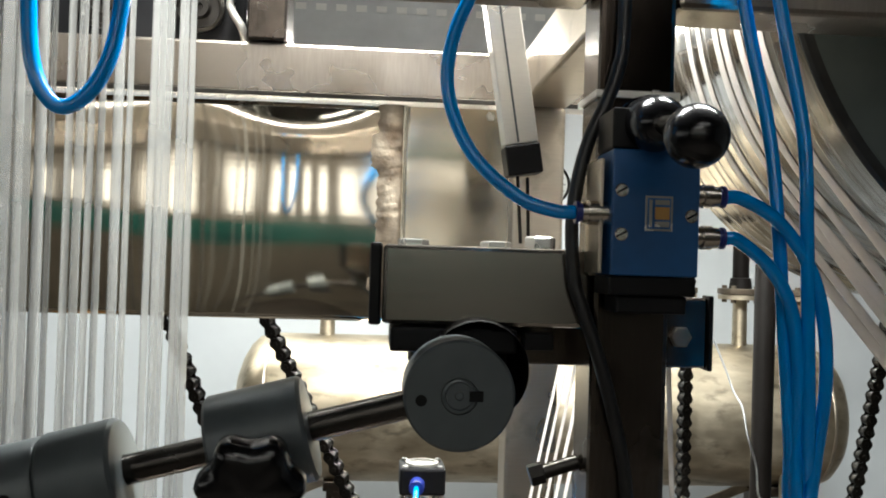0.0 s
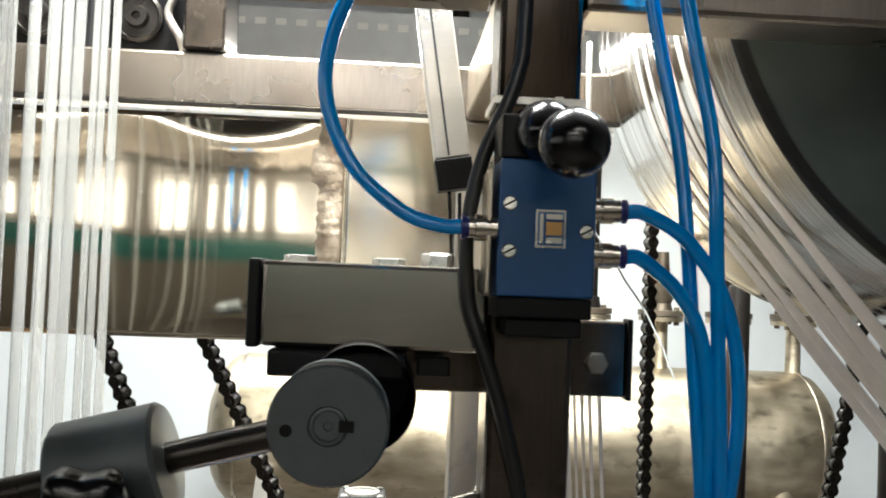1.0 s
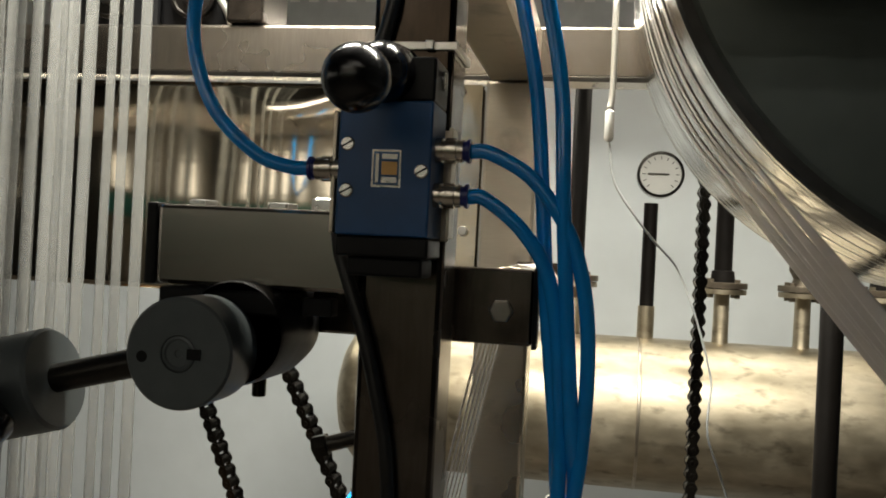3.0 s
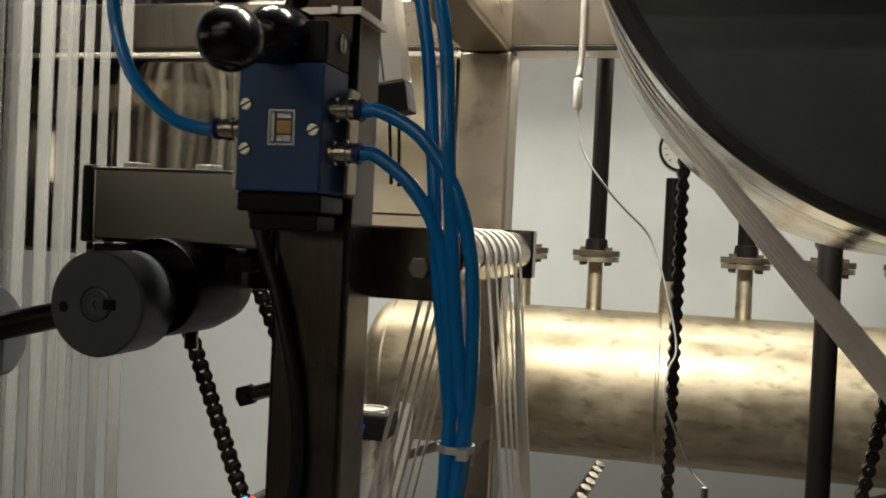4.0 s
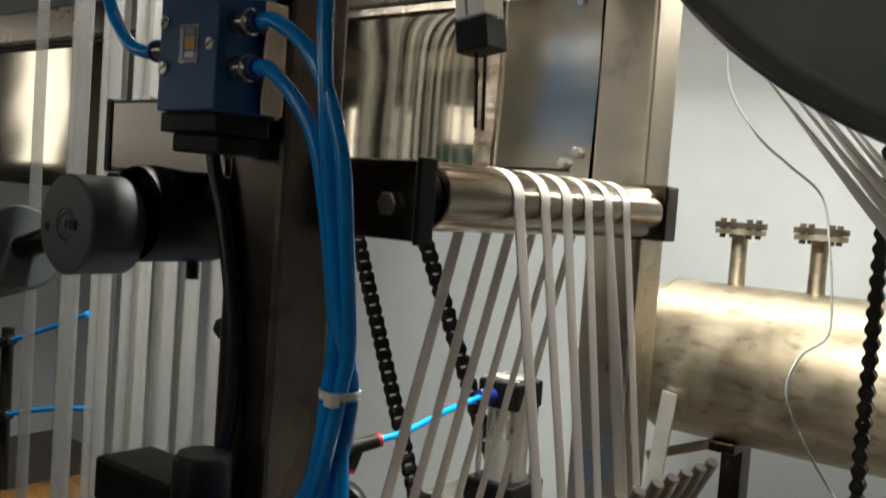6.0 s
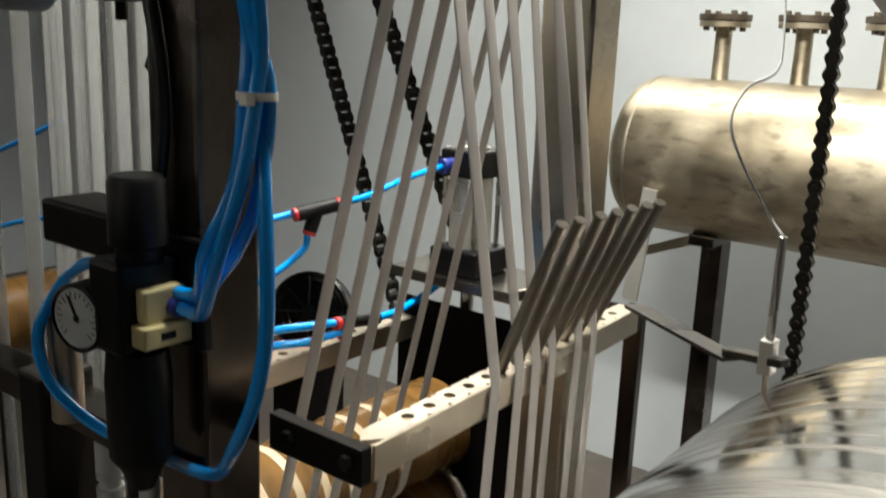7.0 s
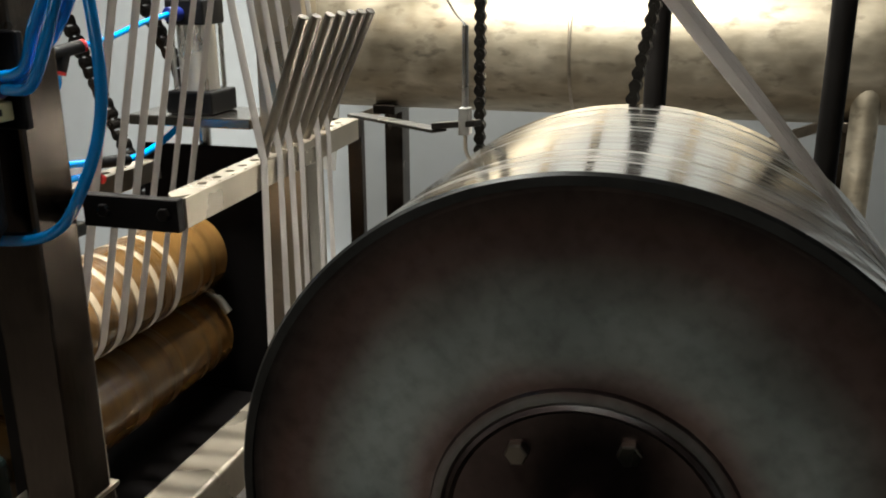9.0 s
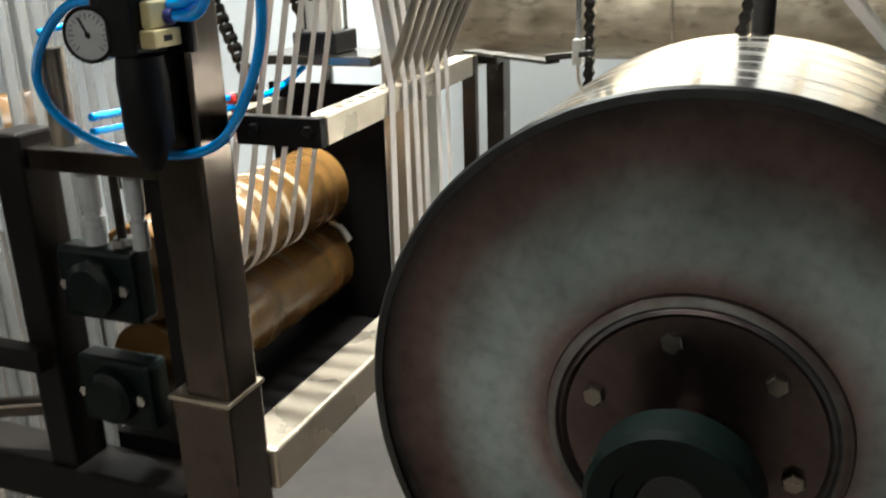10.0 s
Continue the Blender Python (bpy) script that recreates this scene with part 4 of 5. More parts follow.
part("lever", lathe(B(), (-0.004, -0.012, 1.5055), (0.06, -1, -0.30), [(0, 0.0062), (0.012, 0.0064), (0.02, 0.0068), (0.036, 0.0105), (0.044, 0.0125), (0.044, 0)], 20), NICKEL, V, "chromed lever stem")
part("ball_knob", ball(B(), (-0.001, -0.068, 1.490), 0.0182), GLOSS, V, "glossy black ball knob")
bp = part("mounting_plate", box(B(), -0.033, 0.031, 0.0432, 0.0465, 1.41, 1.4795, 0.0008), STEEL, V, "bent steel mounting plate")
part("plate_lip", box(B(), -0.0355, -0.033, 0.008, 0.0465, 1.412, 1.485, 0.0006), STEEL, bp)
part("plate_lip", box(B(), 0.031, 0.0335, 0.03, 0.0465, 1.412, 1.4795, 0.0006), STEEL, bp)
part("spacer", box(B(), -0.02, 0.02, 0.0467, 0.0545, 1.42, 1.47, 0.0006), BLACK, V)


def fitting(p, d):
    f = part("push_fitting", lathe(B(), p, d, [(0, 0.0075), (0.004, 0.0075), (0.0042, 0.006), (0.006, 0.006), (0.0062, 0.0078), (0.0125, 0.0078), (0.013, 0.0068), (0.0165, 0.0068), (0.0165, 0)], 24), NICKEL, V, "nickel push-in fitting")
    q = Vector(p) + Vector(d).normalized() * 0.0166
    part("collet", lathe(B(), q, d, [(0, 0.0045), (0, 0.006), (0.002, 0.006), (0.0022, 0.0072), (0.0042, 0.0072), (0.0042, 0.0044)], 20), COLLET, f)


fitting((-0.0297, 0.012, 1.4502), (-1, 0, 0.0))
fitting((0.0267, 0.014, 1.4635), (1, 0, 0.0))
fitting((0.0267, 0.014, 1.4368), (1, 0, 0.0))
TR8 = 0.0045
ZIP = (0.112, 0.032, 1.258)


def blue_tube(pts, r=TR8, label="glossy blue air tube looping from the valve"):
    return solo("air_tube", hose(B(), pts, r, 14, 10), TUBE, label, "tube", "blue air tubes")


blue_tube([(-0.0505, 0.012, 1.4502), (-0.064, 0.012, 1.4508), (-0.087, 0.014, 1.459), (-0.117, 0.018, 1.486), (-0.133, 0.02, 1.524), (-0.131, 0.016, 1.56), (-0.114, 0.008, 1.605), (-0.095, 0.0, 1.68), (-0.08, 0.0, 1.80)])
blue_tube([(0.0475, 0.014, 1.4635), (0.06, 0.014, 1.4625), (0.085, 0.014, 1.448), (0.107, 0.015, 1.418), (0.118, 0.017, 1.382), (0.1215, 0.02, 1.34), (0.120, 0.028, 1.29), (ZIP[0] + 0.0046, ZIP[1] - 0.0046, 1.258), (0.112, 0.02, 1.21), (0.100, 0.012, 1.165), (0.078, 0.020, 1.132), (0.058, 0.03, 1.119), (0.034, 0.034, 1.1175)])
blue_tube([(0.0475, 0.014, 1.4368), (0.058, 0.014, 1.4355), (0.080, 0.015, 1.418), (0.096, 0.018, 1.392), (0.104, 0.022, 1.35), (0.107, 0.03, 1.30), (ZIP[0] - 0.0046, ZIP[1] - 0.0046, 1.258), (0.105, 0.022, 1.21), (0.085, 0.015, 1.165), (0.066, 0.026, 1.14), (0.05, 0.033, 1.13), (0.028, 0.037, 1.126)])
blue_tube([(0.052, 0.03, 1.66), (0.067, 0.03, 1.58), (0.083, 0.028, 1.505), (0.090, 0.026, 1.44), (0.096, 0.027, 1.37), (0.104, 0.032, 1.30), (ZIP[0] - 0.0046, ZIP[1] + 0.0046, 1.258), (0.12, 0.03, 1.20), (0.128, 0.024, 1.13), (0.122, 0.02, 1.085), (0.100, 0.02, 1.042), (0.070, 0.034, 1.014), (0.036, 0.046, 0.998), (0.002, 0.0498, 0.992), (-0.036, 0.046, 0.993), (-0.070, 0.03, 1.006), (-0.096, 0.014, 1.034), (-0.105, 0.01, 1.07), (-0.096, 0.022, 1.105), (-0.07, 0.03, 1.128), (-0.03, 0.035, 1.13)])
blue_tube([(0.068, 0.014, 1.66), (0.083, 0.013, 1.58), (0.0985, 0.012, 1.505), (0.103, 0.013, 1.44), (0.108, 0.018, 1.37), (0.114, 0.026, 1.30), (ZIP[0] + 0.0046, ZIP[1] + 0.0046, 1.258), (0.108, 0.035, 1.20), (0.09, 0.034, 1.165), (0.068, 0.038, 1.145), (0.05, 0.042, 1.13), (0.028, 0.044, 1.118)])
blue_tube([(-0.166, 0.32, 1.113), (-0.18, 0.28, 1.107), (-0.205, 0.21, 1.1), (-0.23, 0.14, 1.09)], 0.0035, "thin sky-blue air tube at the tee fitting")
zt = thing("cable_tie", ZIP, "white cable tie round the blue tubes", "cable tie")
part("band", lathe(B(), (ZIP[0], ZIP[1], 1.2555), (0, 0, 1), [(0, 0.0109), (0, 0.0117), (0.0045, 0.0117), (0.0045, 0.0109)], 28), WHITE, zt)
part("lock", box(B(), ZIP[0] + 0.004, ZIP[0] + 0.011, ZIP[1] - 0.0165, ZIP[1] - 0.0105, 1.2535, 1.2605, 0.0006), WHITE, zt)
pt = thing("cable_tie", (0, 0.05, 1.535), "clear cable tie strapped round the post", "cable tie")
bm = B()
for b in ((-0.0295, 0.0295, 0.0525, 0.0545), (-0.0295, 0.0295, 0.1065, 0.1085), (-0.0295, -0.0275, 0.0545, 0.1065), (0.0275, 0.0295, 0.0545, 0.1065)):
    box(bm, b[0], b[1], b[2], b[3], 1.5325, 1.5375, 0.0003)
part("band", bm, ALU, pt)
part("lock", box(B(), 0.009, 0.0145, 0.0495, 0.0523, 1.532, 1.538, 0.0006), ALU, pt)
solo("black_cable", hose(B(), [(-0.012, 0.05, 1.90), (-0.012, 0.05, 1.70), (-0.012, 0.0495, 1.58), (-0.0155, 0.0495, 1.55), (-0.022, 0.0495, 1.53), (-0.0345, 0.0497, 1.50), (-0.0415, 0.05, 1.47), (-0.044, 0.05, 1.44), (-0.041, 0.05, 1.405), (-0.034, 0.0485, 1.384), (-0.022, 0.0485, 1.35), (-0.012, 0.0485, 1.315), (-0.003, 0.0485, 1.275), (0.0, 0.0485, 1.23), (-0.004, 0.046, 1.19), (-0.01, 0.045, 1.15)], 0.0048, 12), RUBBER, "glossy black cable running down the post", "cable")

# ---- clamp rod left of the post ----
clamp = thing("clamp_disc", (-0.122, 0.0, 1.335), "round grey clamp disc with keyed bore", "clamp")
C = Vector((-0.122, -0.004, 1.334))
part("disc", lathe(B(), C, (0, 1, 0), [(0.002, 0.0), (0.002, 0.011), (0, 0.0115), (0, 0.033), (0.0015, 0.0345), (0.04, 0.0345), (0.0415, 0.033), (0.0415, 0)], 56), GREY, clamp, "grey anodised disc")
part("bore", lathe(B(), C + Vector((0, 0.0015, 0)), (0, -1, 0), [(0, 0.0108), (0.0012, 0.0105), (0.0016, 0.009), (0.0006, 0.008), (0.0006, 0.0028), (-0.0008, 0.0022), (-0.0008, 0)], 32), GREY, clamp)
part("key", box(B(), C.x + 0.006, C.x + 0.0145, C.y - 0.0012, C.y + 0.003, C.z - 0.003, C.z + 0.0035, 0), BLACK, clamp)
part("pin_hole", lathe(B(), C + Vector((-0.0235, -0.0003, -0.003)), (0, 1, 0), [(0, 0.0036), (0, 0)], 16), BLACK, clamp)
part("hub", lathe(B(), (-0.106, 0.0376, 1.344), (0, 1, 0), [(0, 0.0335), (0.004, 0.0345), (0.06, 0.035), (0.0863, 0.031), (0.0863, 0)], 40), BLACK, clamp, "black clamp hub")
part("set_screw", rod(B(), (-0.106, 0.09, 1.296), (-0.106, 0.09, 1.3125), 0.005, 12), DARK, clamp)
part("lug", box(B(), -0.071, -0.05, 0.07, 0.085, 1.356, 1.368, 0.001), BLACK, clamp)
part("saddle", box(B(), -0.165, -0.079, 0.05, 0.122, 1.355, 1.3715, 0.002), BLACK, clamp)
axis = Vector((-1, 0.0, -0.255)).normalized()
R0 = C + Vector((-0.03, 0.018, -0.008))
rodt = thing("clamp_rod", R0, "dark round bar held by the grey clamp disc", "rod")
part("bar", rod(B(), R0, R0 + axis * 0.30, 0.0093, 28), DARK, rodt)


def collar(at, length, label):
    c = thing("clamp_collar", R0 + axis * at, label, "collar", "clamp collars")
    part("sleeve", lathe(B(), R0 + axis * at, axis, [(0, 0.0095), (0, 0.031), (0.0025, 0.033), (length - 0.002, 0.033), (length, 0.031), (length, 0.0095)], 48), GREY, c)
    return c


c1 = collar(0.063, 0.06, "grey cylindrical clamp collar on the bar")
c2 = collar(0.178, 0.045, "grey cylindrical clamp collar at the end of the bar")
part("ring", lathe(B(), R0 + axis * 0.224, axis, [(0, 0.0095), (0, 0.031), (0.002, 0.032), (0.03, 0.032), (0.03, 0.0095)], 48), GREY, c2)
part("pin_hole", rod(B(), R0 + axis * 0.24 + Vector((0, -0.0324, 0.004)), R0 + axis * 0.24 + Vector((0, -0.0316, 0.004)), 0.0035, 14), BLACK, c2)
K = R0 + axis * 0.094 + Vector((0, -0.0332, -0.012))
kn = thing("star_knob", K, "black lobed star knob on the clamp collar", "knob")
bm = B()
n = 60
prof = [(0, 0.6), (0.003, 0.92), (0.008, 1.0), (0.018, 1.0), (0.023, 0.92), (0.026, 0.7), (0.027, 0.0)]
kd = Vector((0.05, -1, -0.25)).normalized()
ku, kw = frame_of(kd)
rings = []
for a, s in prof:
    rings.append([bm.verts.new(K + kd * (a + 0.004) + (ku * math.cos(2 * math.pi * i / n) + kw * math.sin(2 * math.pi * i / n)) * max(1e-4, s * (0.0285 + 0.0028 * math.cos(6 * 2 * math.pi * i / n)))) for i in range(n)])
for a, b in zip(rings, rings[1:]):
    for i in range(n):
        bm.faces.new((a[i], a[(i + 1) % n], b[(i + 1) % n], b[i])).smooth = True
bm.faces.new(rings[0])
bmesh.ops.recalc_face_normals(bm, faces=bm.faces)
part("grip", bm, GLOSS, kn)
part("stud", rod(B(), K - kd * 0.0, K + kd * 0.006, 0.012, 20), ZINC, kn, "bright stud")

# ---- aluminium actuator over the duct ----
act = thing("slide_actuator", (-0.06, 0.32, 1.5), "slanted aluminium actuator with a black end block", "actuator")
tilt = Matrix.Translation((-0.054, 0.32, 1.531)) @ Matrix.Rotation(radians(-9.5), 4, "Y")
part("profile", box(B(), 0, 0.033, 0, 0.03, 0, 0.17, 0.0015, tilt), ALU, act)
part("groove", box(B(), 0.012, 0.014, -0.0006, 0.0002, 0.002, 0.168, 0, tilt), GREY, act)
part("end_block", box(B(), -0.001, 0.034, -0.001, 0.031, -0.03, -0.0005, 0.0015, tilt), BLACK, act, "black plastic end block")
part("guide_rod", rod(B(), (-0.034, 0.335, 1.436), (-0.039, 0.335, 1.503), 0.0018, 8), DARK, act)
part("guide_rod", rod(B(), (-0.026, 0.335, 1.434), (-0.029, 0.335, 1.502), 0.0018, 8), DARK, act)
part("hanger", box(B(), -0.075, -0.055, 0.335, 0.345, 1.66, 1.72, 0.001), DARK, act)

# ---- air service unit ----
frl = thing("air_service_unit", (0.02, 0.02, 1.05), "black air filter regulator with a small pressure gauge", "regulator")
part("bracket", box(B(), -0.02, 0.04, 0.046, 0.0545, 1.085, 1.16, 0.002), BLACK, frl)
part("body", box(box(B(), -0.046, -0.016, 0.022, 0.046, 1.092, 1.135, 0.004), -0.018, 0.0163, 0.0, 0.046, 1.086, 1.148, 0.004), BLACK, frl)
part("adjust_knob", lathe(B(), (0.008, 0.022, 1.148), (0, 0, 1), [(0, 0.015), (0.008, 0.015), (0.01, 0.0188), (0.05, 0.0183), (0.054, 0.0155), (0.054, 0)], 32), BLACK, frl)
part("bowl", lathe(B(), (0.002, 0.022, 1.0855), (0, 0, -1), [(0, 0.02), (0.02, 0.022), (0.075, 0.021), (0.085, 0.014), (0.1, 0.008), (0.1, 0)], 32), BLACK, frl)
part("lubricator", box(B(), -0.124, -0.032, 0.028, 0.075, 1.136, 1.168, 0.003), PIPE, frl, "dark plastic box")
g = part("gauge_case", lathe(B(), (-0.032, 0.022, 1.105), (0.2, -1, 0), [(0, 0.01), (0.008, 0.012), (0.01, 0.0235), (0.026, 0.0235), (0.0275, 0.0215), (0.025, 0.021), (0.025, 0)], 36), BLACK, frl, "round gauge in a black case")
gd = Vector((0.2, -1, 0)).normalized()
gp = Vector((-0.032, 0.022, 1.105)) + gd * 0.0252
part("dial", rod(B(), gp, gp + gd * 0.0006, 0.0205, 32), DIAL, g, "pale dial")
bm = B()
for k in range(19):
    a = radians(-45 + 270 * k / 18)
    box(bm, 0.0150 if k % 3 else 0.0130, 0.0180, -0.0010, -0.0007, -0.0003, 0.0003, 0, Matrix.Translation(gp) @ Matrix.Rotation(radians(11.3), 4, "Z") @ Matrix.Rotation(-a, 4, "Y"))
part("scale_mark", bm, BLACK, g)
part("boss", rod(B(), gp + gd * 0.0006, gp + gd * 0.002, 0.0025, 14), BLACK, g)
part("neck", rod(B(), (-0.034, 0.0235, 1.105), (-0.012, 0.0235, 1.105), 0.006, 14), NICKEL, frl, "bright gauge neck")
part("needle", box(B(), -0.0012, 0.0012, -0.0012, -0.0009, -0.003, 0.016, 0, Matrix.Translation(gp) @ Matrix.Rotation(radians(11.3), 4, "Z") @ Matrix.Rotation(radians(-25), 4, "Y")), BLACK, g)
bb = part("brass_block", box(B(), 0.0166, 0.0265, 0.012, 0.044, 1.1085, 1.131, 0.002), BRASS, frl, "cream brass outlet block")
part("brass_foot", box(B(), 0.0166, 0.032, 0.008, 0.044, 1.093, 1.108, 0.0015), BRASS, frl, "pale outlet block with a dark print")
part("print", box(B(), 0.0318, 0.0323, 0.02, 0.031, 1.098, 1.103, 0), BLACK, frl)
part("collet", lathe(B(), (0.0266, 0.034, 1.1175), (1, 0, 0), [(0, 0.006), (0.006, 0.007), (0.008, 0.0055), (0.008, 0)], 20), COLLET, frl)
part("pipe_stub", rod(B(), (-0.105, 0.03, 1.0), (-0.105, 0.03, 1.09), 0.012, 16), STEEL, frl)
tb = thing("toggle_bolt", (-0.045, 0.085, 1.27), "dark bolt with wing head at the post", "bolt")
part("shank", rod(B(), (-0.052, 0.085, 1.268), (-0.027, 0.085, 1.276), 0.0055, 12), DARK, tb)
part("head", rod(B(), (-0.062, 0.085, 1.265), (-0.052, 0.085, 1.268), 0.008, 6), DARK, tb)

# ---- roller chains ----


def link_plate(bm, M, h, half):
    """A waisted side plate of a roller chain."""
    out = []
    for k in range(7):
        a = math.pi + math.pi * k / 6
        out.append((half * math.cos(a), half * math.sin(a)))
    out.append((half * 0.55, h / 2))
    for k in range(7):
        a = math.pi * k / 6
        out.append((half * math.cos(a), h + half * math.sin(a)))
    out.append((-half * 0.55, h / 2))
    f = [bm.verts.new(M @ Vector((x, -0.0008, z))) for x, z in out]
    b = [bm.verts.new(M @ Vector((x, 0.0008, z))) for x, z in out]
    bm.faces.new(f)
    bm.faces.new(b[::-1])
    for k in range(16):
        bm.faces.new((f[k], b[k], b[(k + 1) % 16], f[(k + 1) % 16]))


def chain(p0, p1, label, pitch=0.0159, across=(0, 1, 0)):
    p0, p1 = Vector(p0), Vector(p1)
    d = (p1 - p0).normalized()
    u = (Vector(across) - d * Vector(across).dot(d)).normalized()
    w = d.cross(u)
    bm = B()
    for k in range(int((p1 - p0).length / pitch)):
        a = p0 + d * (k * pitch)
        off = 0.0058 if k % 2 else 0.0080
        for s in (-1, 1):
            M = Matrix((w, u, d)).transposed().to_4x4()
            M.translation = a + u * (s * off)
            link_plate(bm, M, pitch, 0.0076)
        t = B()
        rod(t, a - u * 0.0098, a + u * 0.0098, 0.0030, 8)
        rod(t, a - u * 0.0050, a + u * 0.0050, 0.0070, 10)
        join(bm, t)
    bmesh.ops.recalc_face_normals(bm, faces=bm.faces)
    return solo("roller_chain", bm, CHAIN, label, "chain", "drive chains")


chain((0.246, 0.645, 0.0), (0.246, 0.645, 1.9), "oiled black drive chain hanging upright behind the drums", across=(-0.1, 1, 0))
chain((0.36, 0.6, 0.55), (0.542, 0.6, 1.57), "oiled black drive chain hanging upright behind the drums", across=(0.1, 1, 0))
chain((-0.463, 0.6, 1.40), (-0.241, 0.6, 0.86), "oiled black drive chain slanting behind the tapes", across=(0.4, 1, 0))
chain((-0.355, 0.6, 1.42), (-0.169, 0.6, 1.05), "oiled black drive chain slanting behind the tapes", across=(0.4, 1, 0))

# ---- pneumatic cylinder and its tubes behind the rolls ----
cy = thing("air_cylinder", (-0.1135, 0.5475, 0.94), "square aluminium air cylinder with black end caps", "cylinder")
CX, CY, CH = -0.1135, 0.5475, 0.0275
part("top_cap", box(B(), CX - CH, CX + CH, CY - CH, CY + CH, 1.136, 1.168, 0.003), BLACK, cy)
part("cap_ring", lathe(B(), (CX, CY, 1.168), (0, 0, 1), [(0, 0.02), (0.003, 0.02), (0.003, 0.016), (0.0015, 0.016), (0.0015, 0)], 32), ALU, cy)
part("barrel", lathe(B(), (CX, CY, 1.052), (0, 0, 1), [(0, 0.025), (0.0838, 0.025)], 36), ALU, cy, "bright aluminium barrel")
for sx in (-1, 1):
    for sy in (-1, 1):
        part("tie_rod", rod(B(), (CX + sx * 0.0225, CY + sy * 0.0225, 1.052), (CX + sx * 0.0225, CY + sy * 0.0225, 1.136), 0.003, 10), ZINC, cy)
        part("cap_screw", lathe(B(), (CX + sx * 0.0205, CY + sy * 0.0205, 1.168), (0, 0, 1), [(0, 0.004), (0.002, 0.004), (0.0025, 0.003), (0.0025, 0)], 12), ZINC, cy)
part("bottom_cap", box(B(), CX - 0.034, CX + 0.034, CY - 0.034, CY + 0.034, 1.022, 1.052, 0.003), BLACK, cy)
part("piston_rod", rod(B(), (CX, CY, 0.94), (CX, CY, 1.0215), 0.008, 16), ZINC, cy)
part("mount_plate", box(B(), -0.2, -0.018, 0.5, 0.6, 1.008, 1.0215, 0.002), STUB, cy, "steel mounting plate")
part("elbow", rod(B(), (-0.122, 0.498, 1.150), (-0.12, 0.52, 1.150), 0.009, 16), COLLET, cy)
tee = thing("tee_fitting", (-0.155, 0.34, 1.117), "black plastic tee fitting with red release rings", "fitting")
td = Vector((0.32, 0.92, 0.16)).normalized()
tc = Vector((-0.144, 0.326, 1.119))
part("run", rod(B(), tc - td * 0.022, tc + td * 0.022, 0.0075, 18), BLACK, tee)
part("branch", rod(B(), tc, tc + Vector((-0.004, -0.006, -0.022)), 0.0072, 18), BLACK, tee)
for p, d in ((tc + td * 0.022, td), (tc - td * 0.022, -td), (tc + Vector((-0.004, -0.006, -0.022)), Vector((-0.18, -0.27, -1)))):
    part("release_ring", rod(B(), p, p + d.normalized() * 0.004, 0.0072, 18), RED, tee)
LB = "thin sky-blue air tube at the cylinder"
blue_tube([tc + td * 0.026, (-0.13, 0.385, 1.128), (-0.125, 0.445, 1.142), (-0.122, 0.498, 1.150)], 0.0035, LB)
blue_tube([tc + Vector((-0.005, -0.008, -0.026)), (-0.152, 0.314, 1.077), (-0.168, 0.285, 1.052), (-0.2, 0.255, 1.03)], 0.0035, LB)
blue_tube([(-0.166, 0.13, 1.004), (-0.165, 0.2, 1.0), (-0.165, 0.28, 0.995), (-0.165, 0.322, 0.99), (-0.165, 0.374, 0.983)], 0.0045, LB)
blue_tube([(-0.167, 0.13, 0.988), (-0.165, 0.2, 0.984), (-0.165, 0.28, 0.979), (-0.165, 0.33, 0.9715), (-0.165, 0.384, 0.970)], 0.0045, LB)
blue_tube([(-0.165, 0.445, 0.973), (-0.165, 0.48, 0.974), (-0.16, 0.52, 0.985), (-0.152, 0.548, 1.0)], 0.0045, LB)
jf = thing("inline_fitting", (-0.165, 0.41, 0.97), "black inline tube fitting with a red release ring", "fitting")
part("release_ring", rod(B(), (-0.165, 0.3745, 0.982), (-0.165, 0.382, 0.981), 0.0072, 18), RED, jf)
part("fitting_body", rod(B(), (-0.165, 0.3825, 0.981), (-0.165, 0.4445, 0.973), 0.0075, 18), BLACK, jf)
part("release_ring", rod(B(), (-0.165, 0.3845, 0.9605), (-0.165, 0.391, 0.960), 0.0066, 18), RED, jf)
blue_tube([(-1.45, 0.54, 0.985), (-1.3, 0.54, 1.028), (-1.15, 0.54, 1.075), (-1.0, 0.535, 1.125)], 0.005, LB)
blue_tube([(-1.45, 0.54, 0.832), (-1.25, 0.54, 0.895), (-1.116, 0.54, 0.93), (-0.95, 0.535, 0.965)], 0.005, LB)
jb = thing("tee_fitting", (-1.32, 0.54, 0.86), "black plastic fittings on thin blue tubes", "fitting")
part("run", rod(B(), (-1.37, 0.54, 1.008), (-1.28, 0.54, 1.034), 0.011, 14), BLACK, jb)
part("branch", rod(B(), (-1.37, 0.54, 0.857), (-1.28, 0.54, 0.885), 0.011, 14), BLACK, jb)
part("riser", rod(B(), (-1.33, 0.555, 0.0), (-1.33, 0.555, 1.05), 0.012, 12), PIPE, jb)
rb = thing("rear_angle_bar", (-0.17, 0.33, 0.96), "steel angle bar with holes behind the rolls", "bar")
part("top_flange", holed_strip(-0.19, -0.165, 0.14, 0.51, 0.958, 0.961, [0.17 + 0.035 * k for k in range(10)], 0.0055), STEEL, rb)
part("side_flange", box(B(), -0.165, -0.162, 0.14, 0.51, 0.935, 0.961, 0.0006), STEEL, rb)
mo = thing("gear_motor", (-0.57, 0.73, 0.0), "black gear motor with a round spoked fan guard behind the rolls", "motor")
MD = Vector((0.6, -0.76, 0.25)).normalized()
MC = Vector((-0.552, 0.704, 0.838))
mu, mw = frame_of(MD)
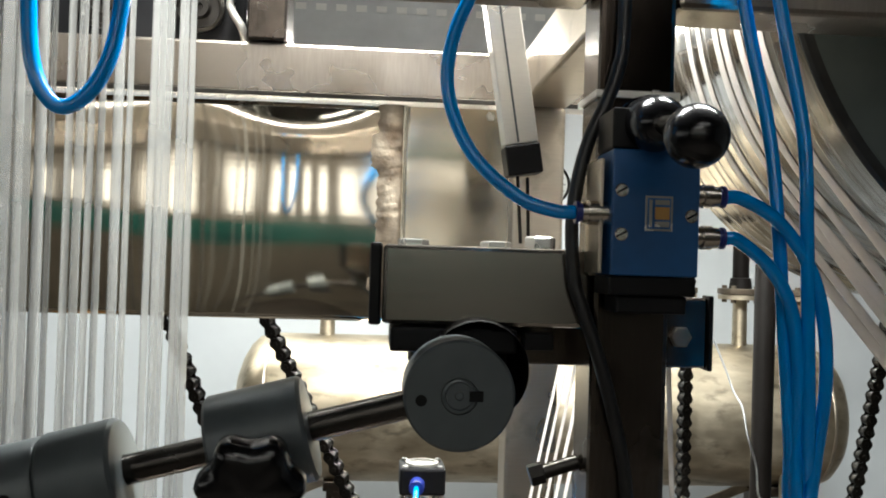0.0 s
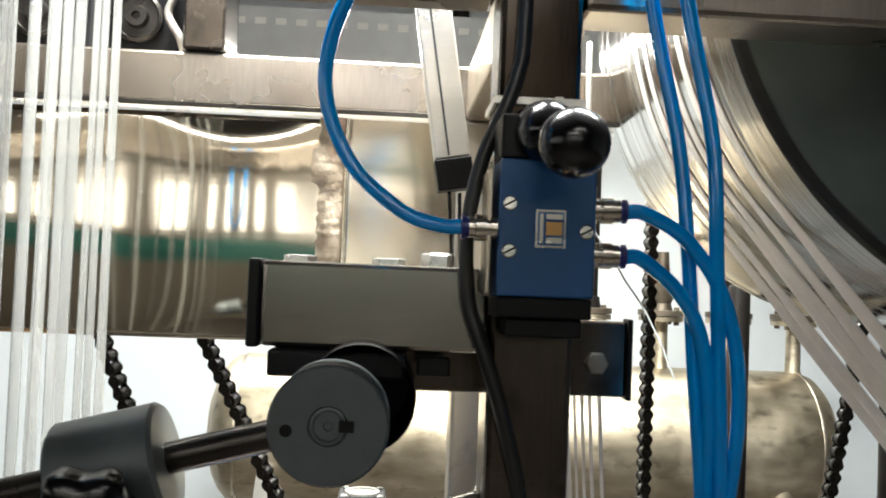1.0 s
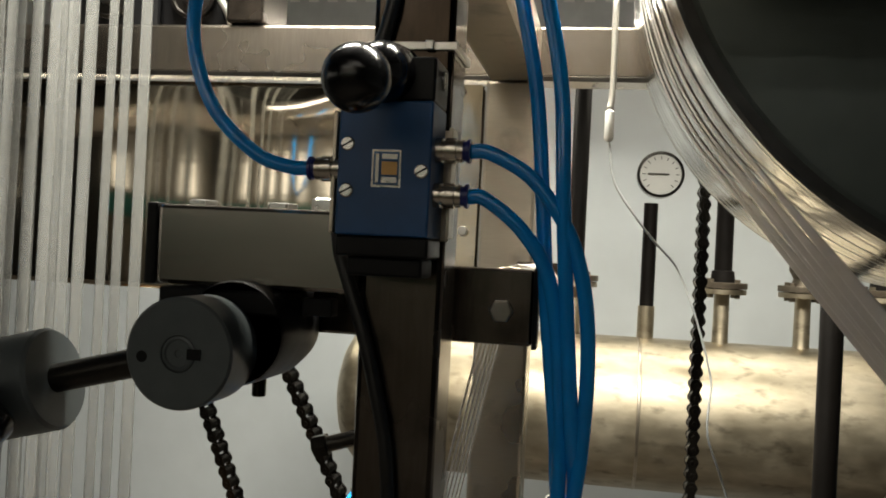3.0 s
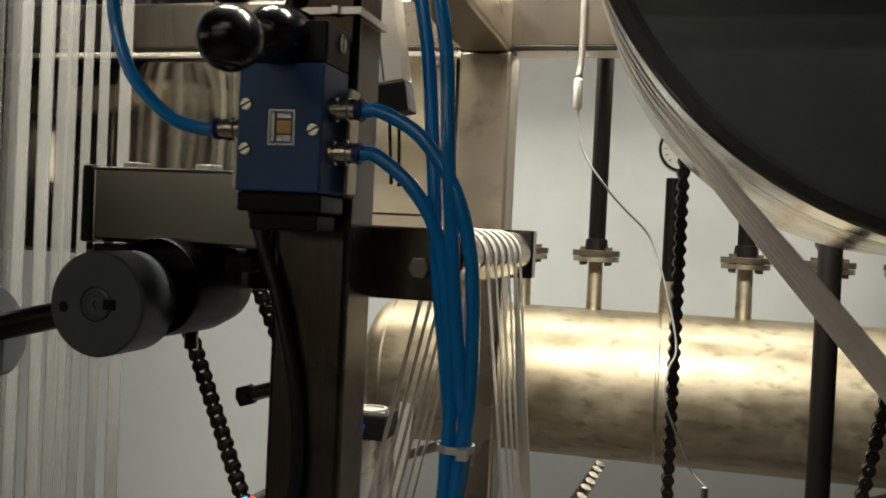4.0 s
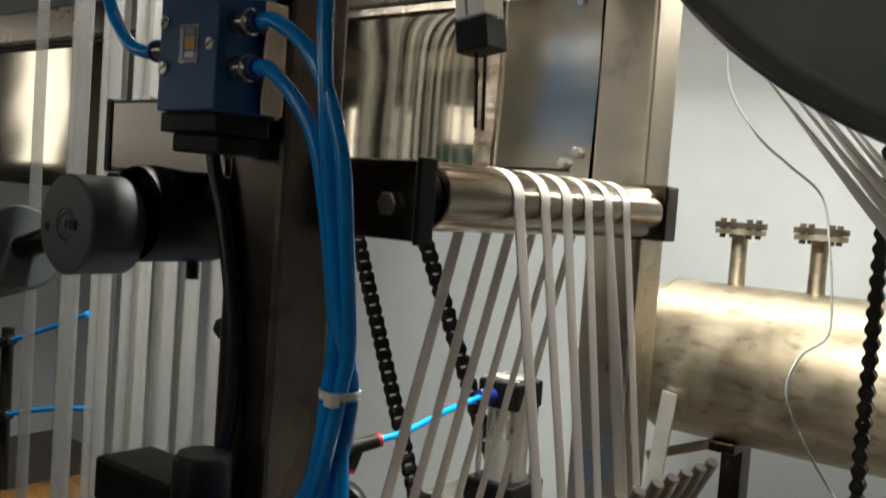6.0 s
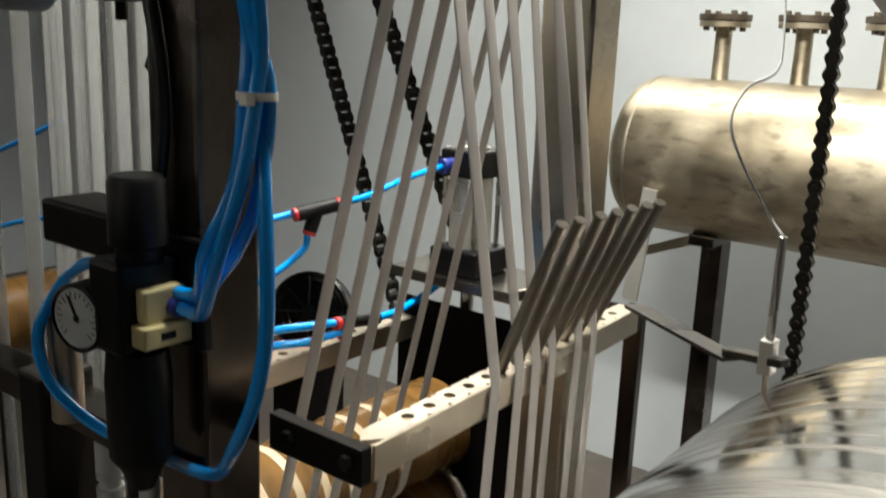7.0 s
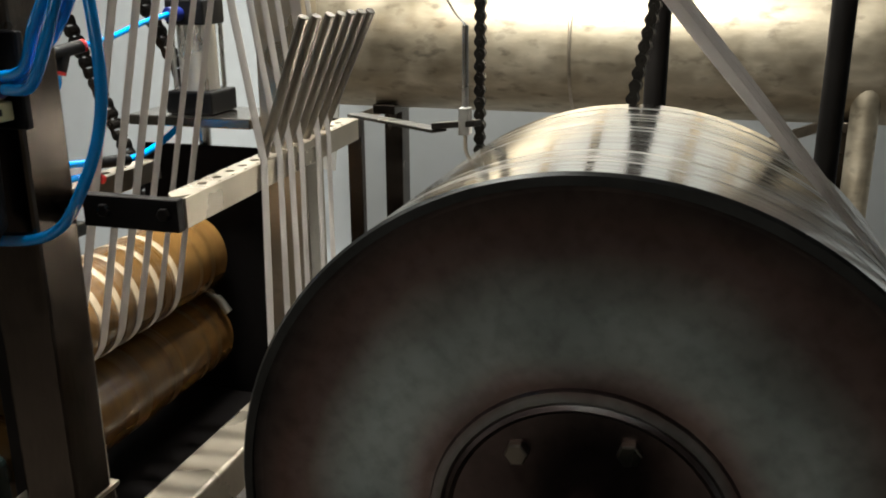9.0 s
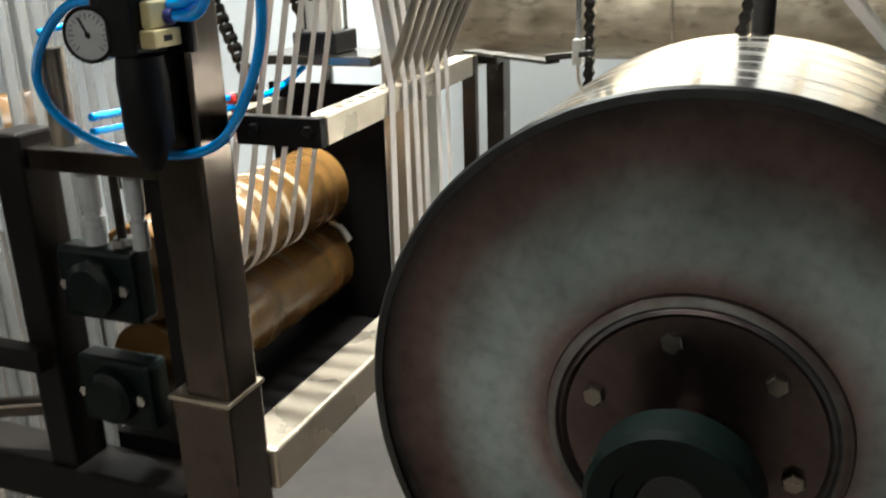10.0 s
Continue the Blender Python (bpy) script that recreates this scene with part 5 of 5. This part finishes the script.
part("housing", lathe(B(), MC - MD * 0.012, -MD, [(0, 0), (0, 0.052), (0.006, 0.060), (0.02, 0.062), (0.12, 0.062), (0.13, 0.05), (0.13, 0)], 36), BLACK, mo)
part("guard_rim", lathe(B(), MC, -MD, [(0, 0.058), (-0.003, 0.063), (0.002, 0.067), (0.012, 0.067), (0.012, 0.058)], 40), GLOSS, mo, "glossy black guard rim")
for r in (0.022, 0.036, 0.048):
    part("guard_ring", lathe(B(), MC, -MD, [(-0.001, r - 0.0018), (-0.003, r), (-0.001, r + 0.0018), (0.002, r), (-0.001, r - 0.0018)], 32), GLOSS, mo)
for k in range(8):
    d = mu * math.cos(k * math.pi / 4) + mw * math.sin(k * math.pi / 4)
    part("spoke", rod(B(), MC + d * 0.012, MC + d * 0.06, 0.0026, 8), GLOSS, mo)
part("guard_hub", lathe(B(), MC, MD, [(-0.004, 0), (-0.004, 0.013), (0.003, 0.012), (0.004, 0)], 24), GLOSS, mo)
part("base", box(B(), -0.66, -0.54, 0.68, 0.82, 0.74, 0.765, 0.004), DARK, mo)
part("stand", box(B(), -0.64, -0.56, 0.70, 0.80, 0.0, 0.7395, 0.004), PIPE, mo)

# bearings and box on the duct top
for bx, x0, x1 in ((-0.40, -0.446, -0.342), (-0.515, -0.60, -0.449)):
    pb = thing("pulley_block", (bx, 0.6, 1.668), "dark pulley block standing on the rear beam", "pulley", "pulley blocks")
    part("block", box(B(), x0, x1, 0.556, 0.63, 1.669, 1.79, 0.006), BLACK, pb)
    part("pulley", lathe(B(), (bx, 0.556, 1.713), (0, -1, 0), [(0, 0.03), (0.006, 0.03), (0.008, 0.026), (0.005, 0.024), (0.005, 0.014), (0.012, 0.012), (0.012, 0.005), (0.009, 0.004), (0.009, 0)], 32), DARK, pb)
solo("clear_wrap", hose(B(), [(-0.362, 0.545, 1.77), (-0.355, 0.54, 1.74), (-0.362, 0.542, 1.715), (-0.348, 0.54, 1.69), (-0.343, 0.545, 1.674)], 0.005, 10), ALU, "crumpled clear plastic wrap by the pulley", "wrap")
loop = blue_tube([(-0.382, 0.0, 1.70), (-0.388, 0.0, 1.60), (-0.385, 0.0, 1.53), (-0.368, 0.0, 1.502), (-0.345, 0.0, 1.52), (-0.333, 0.0, 1.57), (-0.325, 0.0, 1.70)], 0.0048, "glossy blue air tube hanging in a loop")


# ---- what turns ----
def motions():
    steps = [0.1 * i for i in range(101)]

    def spin(ob, rate):
        base = ob.location.copy()
        walk(ob, [(t, Matrix.Translation(base) @ Matrix.Rotation(radians(rate * t + 7), 4, "Y")) for t in steps])

    spin(lower_drum, -35)
    spin(upper_drum, 35)
    spin(upper_roll, -195)
    spin(lower_roll, 195)
    spin(roller, 445)


motions()
